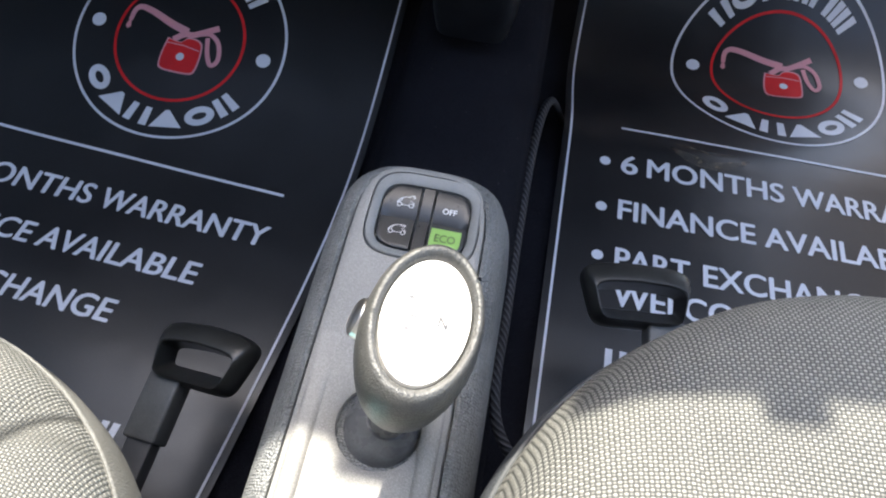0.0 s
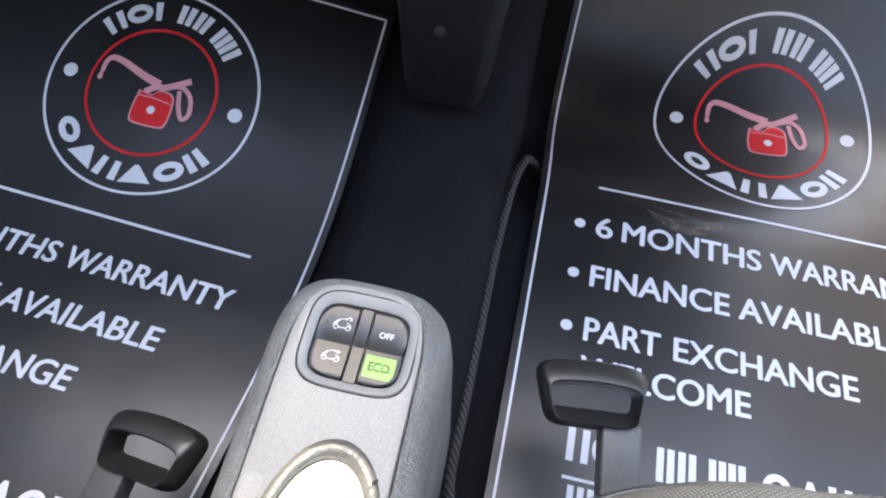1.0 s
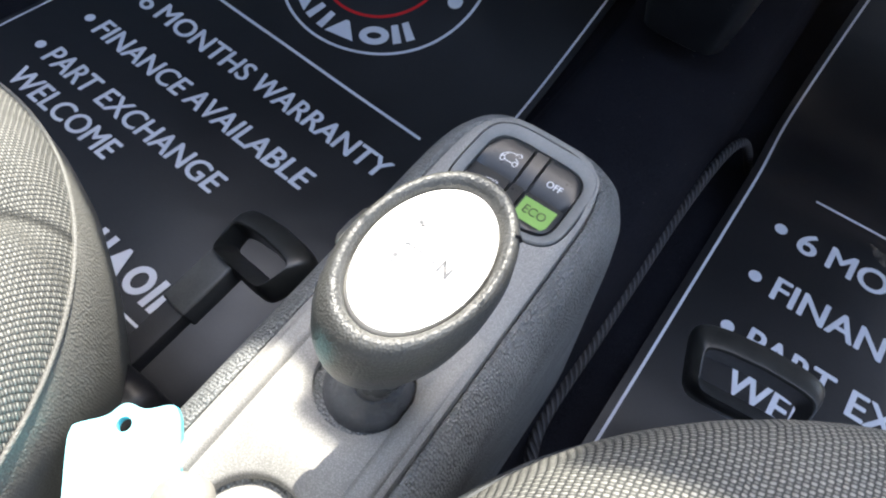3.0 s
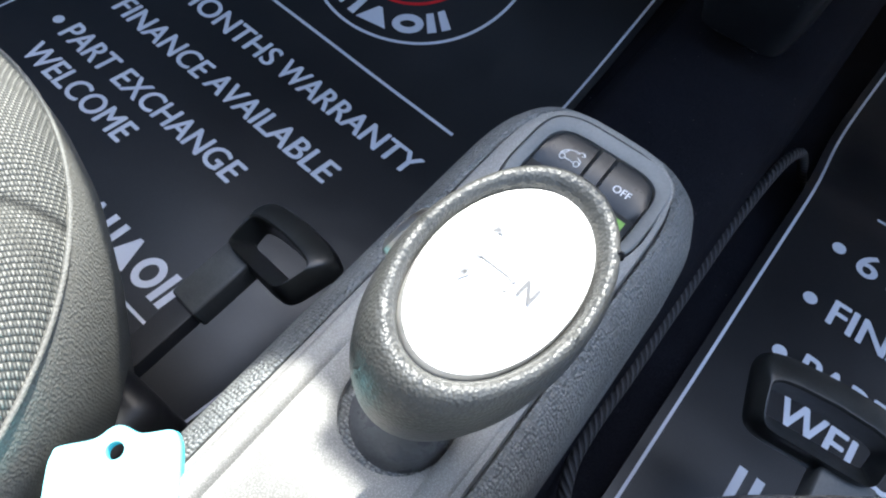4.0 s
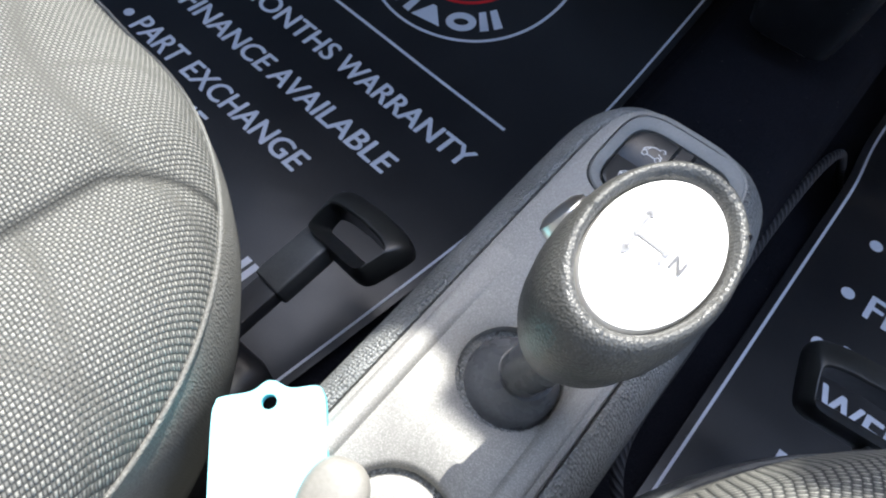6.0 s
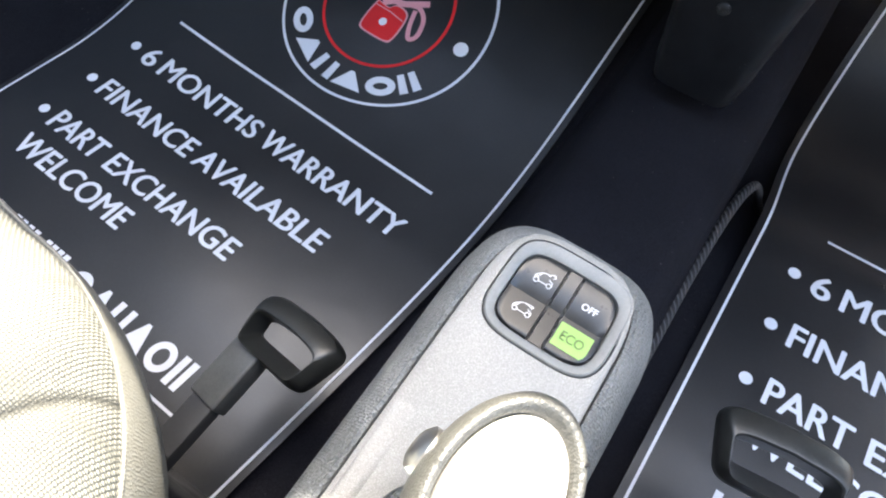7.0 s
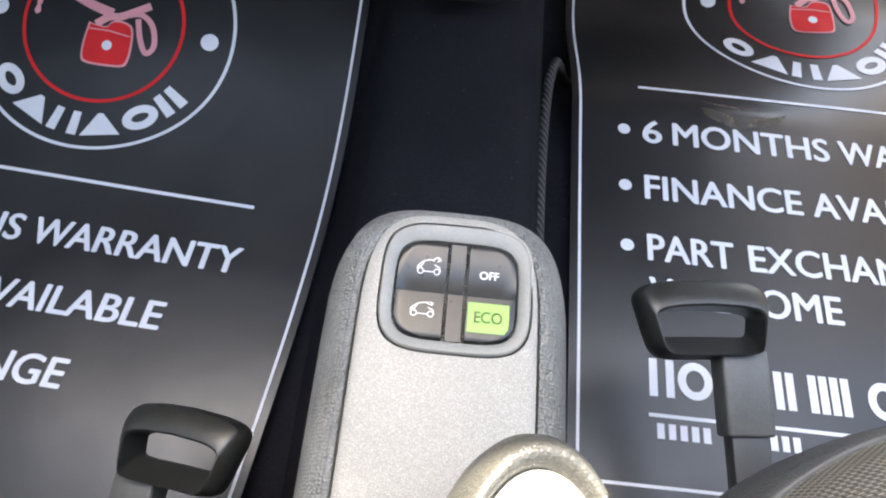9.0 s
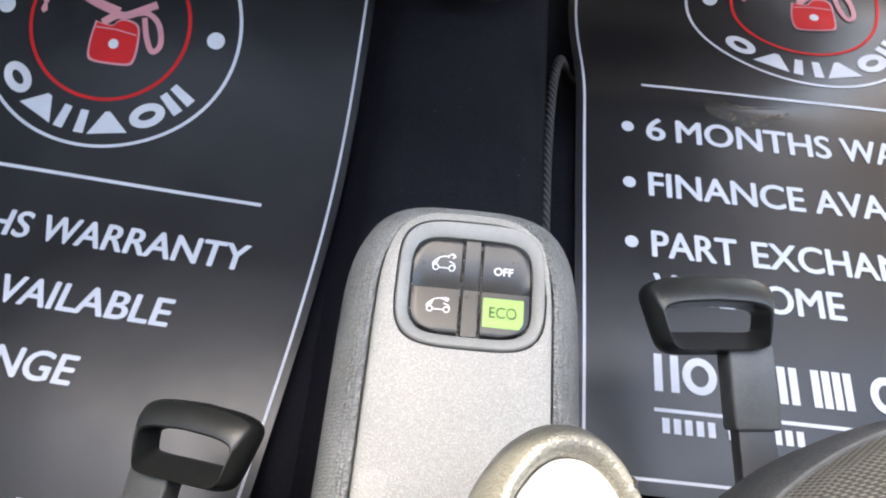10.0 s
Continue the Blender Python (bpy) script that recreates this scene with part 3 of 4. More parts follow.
def floor_mat(side):
    place = on_mat(side)
    mat = thing("floor_mat", "black printed protective mat with white lettering in the %s footwell" % ("passenger" if side == "left" else "driver"), "floor mat", group="printed floor mats")
    u0, u1 = (0.002, 0.437) if side == "left" else (0.0136, 0.430)
    bm = bmesh.new()
    nu, nv = 60, 84
    top, low = [], []
    for j in range(nv + 1):
        v = -RIM + (MAT_L + 2 * RIM) * j / nv
        us = [u0 - RIM + (u1 - u0 + 2 * RIM) * i / nu for i in range(nu + 1)]
        top.append([bm.verts.new(place(u, v, 0)) for u in us])
        low.append([bm.verts.new(place(u, v, -0.0008)) for u in us])
    for a, b in zip(top, top[1:]):
        bridge(bm, a, b, False)
    for a, b in zip(low, low[1:]):
        bridge(bm, b, a, False)
    for a, b in ((low[0], top[0]), (top[-1], low[-1]), ([r[0] for r in top], [r[0] for r in low]), ([r[-1] for r in low], [r[-1] for r in top])):
        bridge(bm, a, b, False)
    part("sheet", bm, MAT, mat)

    def lay(bm, name, material=PRINT, z=0.0006, x=0.0, y=0.0, label=""):
        part(name, bend(bm, lambda a, b, c: place(a + x, b + y, z + c)), material, mat, label)

    def stroke(a, b, w, n=40):
        return ribbon([(a[0] + (b[0] - a[0]) * i / n, a[1] + (b[1] - a[1]) * i / n) for i in range(n + 1)], w)

    # printed frame
    w = 0.0022
    for a, b in (((u0, 0.003), (u0, MAT_L)), ((u1, 0.003), (u1, MAT_L)), ((u0, 0.003), (u1, 0.003)), ((u0, MAT_L), (u1, MAT_L))):
        lay(stroke(a, b, w, 90), "border_line")
    lay(stroke((0.064, 0.339), (0.384, 0.339), 0.0030), "rule")
    lay(stroke((0.062, 0.0505), (0.384, 0.0505), 0.0026), "rule")
    # lines of writing
    for text, a, b, v in (("6", 0.066, 0.081, 0.279), ("MONTHS", 0.091, 0.2205, 0.279), ("WARRANTY", 0.230, 0.386, 0.279), ("FINANCE", 0.066, 0.191, 0.2240), ("AVAILABLE", 0.200, 0.347, 0.2240),
                          ("PART", 0.066, 0.1315, 0.169), ("EXCHANGE", 0.144, 0.300, 0.169), ("WELCOME", 0.066, 0.208, 0.1320)):
        lay(bolder(lettering(text, b - a, 0.0225), 0.0007), "lettering", x=a, y=v)
    for v in (0.2905, 0.235, 0.180):
        bm = bmesh.new()
        bm.faces.new(ring(bm, ellipse(0.050, v, 0.0052, 0.0052, 20), 0))
        lay(bm, "bullet")
    # the firm's name and number stand as plain shapes and bars
    def shape(kind, warp, w, h, t):
        """Rings, wedges and pairs of bars in a field w by h, drawn with strokes t wide and laid by warp."""
        if kind == "ring":
            bits = [ribbon(ellipse(w / 2, h / 2, (w - t) / 2, (h - t) / 2, 28), t, True)]
        elif kind == "wedge":
            bits = [bmesh.new()]
            bits[0].faces.new([bits[0].verts.new(p) for p in ((0, 0, 0), (w, 0, 0), (w * 0.58, h, 0), (w * 0.42, h, 0))])
        else:
            bits = [ribbon([(x, h * i / 4) for i in range(5)], t) for x in ((t / 2, w - t / 2) if kind == "pair" else (w / 2,))]
        for bm in bits:
            lay(bend(bm, lambda x, y, z: Vector((*warp(x, y), 0))), "name_shape")
    firm = (("pair", 0.020), ("ring", 0.027), ("pair", 0.032), ("pair", 0.017), ("pair", 0.024), ("bar", 0.007), ("pair", 0.016), ("", 0.010),
            ("ring", 0.026), ("wedge", 0.026), ("pair", 0.021), ("wedge", 0.026), ("ring", 0.026), ("pair", 0.017))
    u = 0.063
    for kind, k in firm:
        if kind:
            shape(kind, lambda x, y, u=u: (u + x, 0.0637 + y), k - 0.0025, 0.0272, 0.0058)
        u += k
    u = 0.066
    for k in (5, 7):
        for i in range(k):
            lay(stroke((u + 0.0012, 0.0400), (u + 0.0062, 0.0400), 0.0105, 2), "number_bar")
            u += 0.0078
        u += 0.006
    # round emblem; the firm's name on it stands as plain shapes
    cx, cy = 0.231, 0.474
    disc = 0.1076 if side == "left" else 0.1115
    lay(ribbon(ellipse(cx, cy, disc, disc, 96), 0.0028, True), "emblem_ring")
    lay(ribbon(ellipse(cx, cy, disc * 0.614, disc * 0.614, 80), 0.0030, True), "emblem_ring", RED, label="red ring")
    for sx in (-1, 1):
        bm = bmesh.new()
        bm.faces.new(ring(bm, ellipse(cx + sx * 0.0885, cy, 0.0072, 0.0072, 24), 0))
        lay(bm, "emblem_dot")

    for sector, start, sense, total in ((firm[:7], 144.0, -1, 104.0), (firm[8:], 212.0, 1, 116.0)):
        size, a = sum(k for _, k in sector), start
        r0, r1 = (disc * 0.715, disc * 0.905) if sense < 0 else (disc * 0.905, disc * 0.715)
        for kind, k in sector:
            sweep = total * k / size
            def warp(x, y, a=a, sweep=sweep, k=k):
                t, r = radians(a + sense * (sweep * (x / k * 0.9 + 0.05))), r0 + (r1 - r0) * y / 0.0205
                return cx + r * math.cos(t), cy + r * math.sin(t)
            shape(kind, warp, k, 0.0205, 0.0066)
            a += sense * sweep
    oil_can(place, mat)
    if side == "right":
        # streaks along the wrinkle: its reflection is painted on with the dust
        for pts, w in (([(0.110, 0.323, 0), (0.125, 0.313, 0), (0.150, 0.307, 0), (0.172, 0.312, 0), (0.190, 0.322, 0)], 0.009), ([(0.118, 0.328, 0), (0.150, 0.321, 0), (0.182, 0.327, 0)], 0.003)):
            line = smooth_line(pts, 8)
            width = [w * math.sin(math.pi * (i + 0.5) / len(line)) ** 0.6 for i in range(len(line))]
            lay(ribbon([(p.x, p.y) for p in line], width), "crease_mark", CREASE_SHEEN, 0.0004, label="brown dust and painted sheen on a crease")


floor_mat("left")
floor_mat("right")

# ---------------------------------------------------------------- centre console


def console_outline(d, front=0.156, half=0.051, rear=-0.34, n=25):
    """Plan of the console, drawn in by d: straight sides and a rounded front."""
    w, f = half - d, front - d
    pts = [(-0.002 + w, rear)]
    for i in range(n):
        t = math.pi * i / (n - 1)
        c, s = math.cos(t), math.sin(t)
        pts.append((-0.002 + w * math.copysign(abs(c) ** 0.55, c), 0.095 + (f - 0.095) * abs(s) ** 0.62))
    pts.append((-0.002 - w, rear))
    out = []
    for a, b in zip(pts, pts[1:]):      # even out the long sides
        m = 12 if abs(a[1] - b[1]) > 0.1 else 1
        out += [(a[0] + (b[0] - a[0]) * i / m, a[1] + (b[1] - a[1]) * i / m) for i in range(m)]
    return out + [pts[-1]]


TOP = 0.232
RECESS, RECESS_R = (0.002, 0.002), 0.0225
IGNITION, IGNITION_R = (0.004, -0.062), 0.0225
PANEL = (0.0, 0.1115)


def flat_with_holes(outer, holes, z):
    bm = bmesh.new()
    edges = []
    for loop in (outer, *holes):
        vs = ring(bm, loop, z)
        edges += [bm.edges.new((vs[i], vs[(i + 1) % len(vs)])) for i in range(len(vs))]
    bmesh.ops.triangle_fill(bm, use_beauty=True, use_dissolve=False, edges=edges, normal=(0, 0, 1))
    return bm


def car_icon(cx, cy, s, arrow):
    """Outline of a small car with an arrow over its roof."""
    lines = []
    lines.append(([(p.x, p.y) for p in smooth_line([(-0.95, -0.25, 0), (-0.9, 0.05, 0), (-0.45, 0.45, 0), (0.05, 0.62, 0), (0.42, 0.55, 0)], 5)], False))
    lines.append(([(-0.45, 0.42), (-0.62, 0.02), (-0.95, -0.08)], False))
    lines.append(([(0.45, 0.2), (0.88, 0.02), (0.98, -0.3)], False))
    lines.append(([(-0.42, -0.38), (0.42, -0.38)], False))
    lines.append((ellipse(-0.68, -0.36, 0.24, 0.24, 16), True))
    lines.append((ellipse(0.70, -0.36, 0.24, 0.24, 16), True))
    lines.append((([(0.30, 0.62), (0.62, 0.86), (0.95, 0.62)] if arrow else [(0.30, 0.72), (0.55, 0.45), (0.86, 0.62)]), False))
    lines.append((([(0.75, 0.9), (0.98, 0.6), (0.70, 0.5)] if arrow else [(0.5, 0.72), (0.86, 0.62), (0.72, 0.35)]), False))
    bm = bmesh.new()
    for pts, closed in lines:
        tmp = ribbon([(cx + s * x, cy + s * y) for x, y in pts], 0.00034, closed)
        me = bpy.data.meshes.new("tmp")
        tmp.to_mesh(me)
        tmp.free()
        bm.from_mesh(me)
        bpy.data.meshes.remove(me)
    return bm


def switch_height(y):
    """Lower half nearly level, upper half a finger hollow, deepest in the middle of the panel."""
    t = (y - 0.109) / 0.020
    flat = TOP - 0.0013 + 0.0009 * min(1.0, abs(t))
    if t < 0:
        return flat
    return flat - 0.0040 * (1 - min(1.0, t)) ** 2.6


def rocker_width(t):
    """Half width of the pair of rockers, t from -1 at the rear to 1 at the front."""
    return 0.0229 * (1 - min(0.985, abs(t)) ** 4.6) ** (1 / 4.6)


def rocker(name, side, console, label):
    """One half of the switch panel: a rocker, hollow in the middle."""
    bm = bmesh.new()
    rows = []
    for j in range(49):
        t = -1 + 2 * j / 48
        y = 0.1105 + 0.0193 * t
        outer = rocker_width(t)
        inner = 0.0044
        row = []
        for i in range(19):
            k = i / 18
            x = side * (inner + (outer - inner) * k)
            edge = 0.0005 * (max(0, abs(t) - 0.93) / 0.07) ** 2 + 0.0005 * max(0, (k - 0.9) / 0.1) ** 2
            level = TOP - 0.0013 + 0.0009 * min(1.0, abs(y - 0.109) / 0.020)      # the hollow dies out towards the sides
            row.append(bm.verts.new((x, y, level + (switch_height(y) - level) * (1 - max(0.0, k - 0.3) ** 6 * 8.5) - edge)))
        rows.append(row)
    for a, b in zip(rows, rows[1:]):
        bridge(bm, a, b, False)
    rim = [v for v in rows[0]] + [r[-1] for r in rows[1:]] + rows[-1][-2::-1] + [r[0] for r in rows[-2:0:-1]]
    low = [bm.verts.new((v.co.x, v.co.y, TOP - 0.010)) for v in rim]
    bridge(bm, rim, low)
    bmesh.ops.recalc_face_normals(bm, faces=bm.faces)
    return part(name, bm, GLOSS, console, label)


def centre_console():
    c = thing("centre_console", "grey textured centre console with a silver top plate", "centre console", CAR)
    body = stack([(console_outline(-0.010), 0.03), (console_outline(-0.006), 0.10), (console_outline(-0.001), 0.185), (console_outline(0.001), 0.205), (console_outline(0.0045), 0.2175),
                  (console_outline(0.0095), 0.2255), (console_outline(0.0140), 0.2290), (console_outline(0.0160), 0.2285), (console_outline(0.0165), 0.2255)])
    part("body", body, CONSOLE, c, "grey grained soft plastic body")
    # silver plate with its three openings
    bezel_hole = squircle(PANEL[0], PANEL[1], 0.0294, 0.0268, 4.0)
    rec, ign = ellipse(*RECESS, RECESS_R, RECESS_R), ellipse(*IGNITION, IGNITION_R, IGNITION_R)
    bm = flat_with_holes(console_outline(0.0195, 0.158), (bezel_hole, rec, ign), TOP)
    for f in bm.faces:
        if f.normal.z < 0:
            f.normal_flip()
    o0, o1, o2 = (ring(bm, console_outline(d, f), z) for d, f, z in ((0.0195, 0.158, TOP), (0.0175, 0.1595, TOP - 0.0012), (0.0168, 0.160, TOP - 0.006)))
    bridge(bm, o1, o0)
    bridge(bm, o2, o1)
    for hole, depth, flare in ((bezel_hole, 0.004, 0.0), (rec, 0.014, 0.0036), (ign, 0.012, 0.002)):
        hx, hy = sum(p[0] for p in hole) / len(hole), sum(p[1] for p in hole) / len(hole)
        inner = [(hx + (x - hx) * (1 - flare / 0.022), hy + (y - hy) * (1 - flare / 0.022)) for x, y in hole]
        a, b, d = ring(bm, hole, TOP), ring(bm, inner, TOP - 0.0022), ring(bm, inner, TOP - depth)
        bridge(bm, a, b)
        bridge(bm, b, d)
    bmesh.ops.remove_doubles(bm, verts=bm.verts, dist=1e-5)
    bmesh.ops.recalc_face_normals(bm, faces=bm.faces)
    part("top_plate", bm, PLATE, c, "silver flake-painted top plate", 50.0)
    # raised rails along the plate on both sides of the lever, rising out of its flat front
    for sx in (-1, 1):
        bm = bmesh.new()
        rows = []
        for i in range(40):
            y = 0.040 - 0.375 * i / 39
            h = 0.0026 * soft_step(-y, -0.040, 0.035)
            rows.append([bm.verts.new((-0.002 + sx * x, y, TOP + 0.0002 + k * h)) for x, k in ((0.0226, -0.15), (0.0233, 0.35), (0.0242, 0.8), (0.0254, 1.0), (0.0292, 1.0), (0.0304, 0.75), (0.0312, 0.2), (0.0315, -0.5))])
        for a, b in zip(rows, rows[1:]):
            bridge(bm, a, b, False)
        bmesh.ops.recalc_face_normals(bm, faces=bm.faces)
        if bm.faces[3].normal.z < 0:
            bmesh.ops.reverse_faces(bm, faces=bm.faces)
        part("plate_rail", bm, PLATE, c)
    # switch panel
    # a dished ring: it falls from its outer rim to the rockers
    rims = [(squircle(*PANEL, 0.0286, 0.0260, 4.0), TOP - 0.006), (squircle(*PANEL, 0.0286, 0.0260, 4.0), TOP + 0.0001), (squircle(*PANEL, 0.0280, 0.0254, 4.0), TOP + 0.0008),
            (squircle(PANEL[0], 0.1112, 0.0264, 0.0236, 4.2), TOP + 0.0006), (squircle(0, 0.1107, 0.0246, 0.0214, 4.5), TOP - 0.0002), (squircle(0, 0.1105, 0.0239, 0.0205, 4.6), TOP - 0.0009), (squircle(0, 0.1105, 0.0238, 0.0204, 4.6), TOP - 0.009)]
    seat = stack(rims, False, False)
    part("switch_bezel", seat, BEZEL, c, "charcoal rounded switch bezel")
    part("switch_floor", prism(squircle(0, 0.1105, 0.0258, 0.0210, 4.0), TOP - 0.0105, TOP - 0.0088), CARPET, c)
    div = extruded([(0.0902, TOP - 0.0085), (0.0902, switch_height(0.0902)), (0.100, switch_height(0.100)), (0.10895, switch_height(0.10895)), (0.1091, switch_height(0.1091)), (0.111, switch_height(0.111)), (0.114, switch_height(0.114)), (0.118, switch_height(0.118)), (0.123, switch_height(0.123)),
                    (0.1295, switch_height(0.1295)), (0.1295, TOP - 0.0085)], -0.0029, 0.0029, 2)
    part("divider", div, GLOSS, c)
    roof = rocker("roof_switch", -1, c, "black roof rocker switch with white car symbols")
    eco = rocker("eco_switch", 1, c, "black rocker switch with a lime lower half")

    def on_switch(bm, name, material, parent, lift, label=""):
        for v in bm.verts:
            v.co.z = switch_height(v.co.y) + lift
        part(name, bm, material, parent, label)
    on_switch(car_icon(-0.0112, 0.1194, 0.0046, True), "car_symbol", ICON, roof, 0.0003)
    on_switch(car_icon(-0.0121, 0.1017, 0.0046, False), "car_symbol", ICON, roof, 0.0003)
    off = bolder(lettering("OFF", 0.0074, 0.0030), 0.00008)
    for v in off.verts:
        v.co.x, v.co.y = v.co.x + 0.0087, v.co.y + 0.1166
    on_switch(off, "lettering", ICON, eco, 0.0003)
    bm = bmesh.new()
    rows = []
    for j in range(7):
        y = 0.0946 + 0.0119 * j / 6
        right = min(0.0206, rocker_width((y - 0.1105) / 0.0193) - 0.0014)
        rows.append([bm.verts.new((0.0050 + (right - 0.0050) * i / 6, y, 0)) for i in range(7)])
    for p, q in zip(rows, rows[1:]):
        bridge(bm, p, q, False)
    on_switch(bm, "lime_field", LIME, eco, 0.00025, "lime green field")
    word = bolder(lettering("ECO", 0.0105, 0.0046), 0.00006)
    for v in word.verts:
        v.co.x, v.co.y = v.co.x + 0.0075, v.co.y + 0.0984
    on_switch(word, "lettering", INK, eco, 0.0005, "grey lettering on lime")
    # bed of the lever opening and the ignition well
    part("lever_well", stack([(ellipse(*RECESS, RECESS_R + 0.002, RECESS_R + 0.002), TOP - 0.016), (ellipse(*RECESS, RECESS_R - 0.001, RECESS_R - 0.001), TOP - 0.0135)]), RUBBER, c, "dark lever well")
    # the shadow in the groove is put into its black colour
    well = stack([(ellipse(*IGNITION, r, r), z) for r, z in ((IGNITION_R + 0.003, TOP - 0.02), (IGNITION_R - 0.001, TOP - 0.0115), (IGNITION_R - 0.006, TOP - 0.0112))])
    part("ignition_well", well, BLACK, c, "groove round the ignition lock, its shadow in black")
    lock = stack([(ellipse(*IGNITION, r, r), z) for r, z in ((0.0178, TOP - 0.0125), (0.0178, TOP - 0.0030), (0.0172, TOP - 0.0019), (0.0160, TOP - 0.0016), (0.0098, TOP - 0.0022), (0.0090, TOP - 0.0034), (0.0088, TOP - 0.0100))])
    part("ignition_lock", lock, PLATE, c, "silver ignition lock with a dark keyway")


centre_console()


def gear_lever():
    g = thing("gear_lever", "leather gear lever with a polished metal top disc", "gear lever", CAR)
    rx, ry = RECESS
    kx, ky = 0.0172, 0.0131
    wide, deep = 0.0203, 0.0318
    # rubber boot: a low dome, drawn towards the lever
    levels = []
    for i, (r, z) in enumerate(((0.0186, -0.0130), (0.0178, -0.0085), (0.0160, -0.0040), (0.0136, -0.0005), (0.0114, 0.0015), (0.0098, 0.0040))):
        k = i / 5
        levels.append((ellipse(rx + 0.004 * k, ry + 0.003 * k, r, r, 48), TOP + z))
    part("boot", stack(levels), BOOT, g, "dusty black rubber boot")
    part("shaft", tube([(rx + 0.003, ry + 0.002, TOP + 0.004), (rx + 0.0075, ry + 0.006, TOP + 0.020), (kx - 0.004, ky, TOP + 0.048)], 0.0086, 24), BOOT, g)
    # knob: elliptical, leather-covered
    prof = [(0.42, -0.0480), (0.44, -0.0450), (0.56, -0.0420), (0.74, -0.0370), (0.88, -0.0308), (0.965, -0.0234), (1.0, -0.0156), (1.0, -0.0094), (0.96, -0.0035), (0.89, 0.0005), (0.835, 0.0018), (0.78, 0.0012), (0.742, -0.0008), (0.725, -0.003)]
    leather = lathe(prof, wide, deep, 220)
    for v in leather.verts:      # the leather lies in small creases where it is drawn in round the disc
        r = math.hypot(v.co.x / wide, v.co.y / deep)
        k = math.exp(-((r - 0.80) / 0.07) ** 2) if v.co.z > -0.006 else 0.0
        a = math.atan2(v.co.y / deep, v.co.x / wide)
        v.co.z += k * 0.00032 * noise.noise((a * 16, r * 6, 2.0)) + k * 0.0002 * noise.noise((a * 37, r * 9, 5.0))
    knob = part("knob", leather, LEATHER, g, "worn black leather knob", 80)
    knob.matrix_local = pose(kx, ky, 0.3242, -2.5, 7.8, -4.3)
    seam = tube([(0.0114, 0.0179, 0.0009), (0.0123, 0.0192, 0.0016), (0.0131, 0.0205, 0.0003), (0.0138, 0.0216, -0.0028)], 0.00045, 6)
    part("seam", seam, BLACK, knob)
    disc = part("disc", lathe([(0.727, -0.0030), (0.718, -0.0012), (0.70, -0.0006), (0.5, -0.0003), (0.02, -0.0001)], wide, deep, 96), DISC, knob, "polished metal disc with a shift pattern")
    z = 0.0002
    for pts in ([(-0.0066, 0.0062), (-0.0059, -0.0004)], [(-0.0059, -0.0004), (-0.0053, -0.0058)], [(-0.0059, -0.0004), (0.0018, 0.0004)], [(0.0018, 0.0004), (0.0022, -0.0028)]):
        bm = ribbon(pts, 0.0009)
        for v in bm.verts:
            v.co.z = z
        part("pattern_line", bm, ENGRAVE, disc)
    for tip, way in (((-0.0068, 0.0082), 97), ((-0.0052, -0.0076), 275)):
        c, t = math.cos(radians(way)), math.sin(radians(way))
        bm = bmesh.new()
        bm.faces.new([bm.verts.new((tip[0] - c * 0.0028 * k - t * 0.0014 * j, tip[1] - t * 0.0028 * k + c * 0.0014 * j, z)) for k, j in ((0, 0), (1, 1), (1, -1))])
        part("pattern_arrow", bm, ENGRAVE, disc)
    for dx, dy in ((-0.0059, -0.0004), (0.0018, 0.0004)):
        bm = bmesh.new()
        bm.faces.new(ring(bm, ellipse(dx, dy, 0.0009, 0.0009, 12), z + 0.0001))
        part("pattern_dot", bm, ENGRAVE, disc)
    letter = bolder(lettering("N", 0.0030, 0.0040), 0.0002)
    for v in letter.verts:
        v.co.x, v.co.y, v.co.z = v.co.x + 0.0040, v.co.y - 0.0016, z
    part("lettering", letter, ENGRAVE, disc, "engraved letter")
    # thumb button on the side of the knob
    button = part("button", lathe([(0.0065, -0.004), (0.0072, 0.0), (0.0068, 0.0022), (0.0050, 0.0034), (0.001, 0.0038)], n=32), CHROME, knob, "small chrome thumb button")
    button.matrix_local = pose(-0.0200, 0.0, -0.0150, 0, -76, 0)
    part("collar", lathe([(0.0098, -0.052), (0.0104, -0.050), (0.0104, -0.0455), (0.0094, -0.044)], n=32), BLACK, knob)


gear_lever()


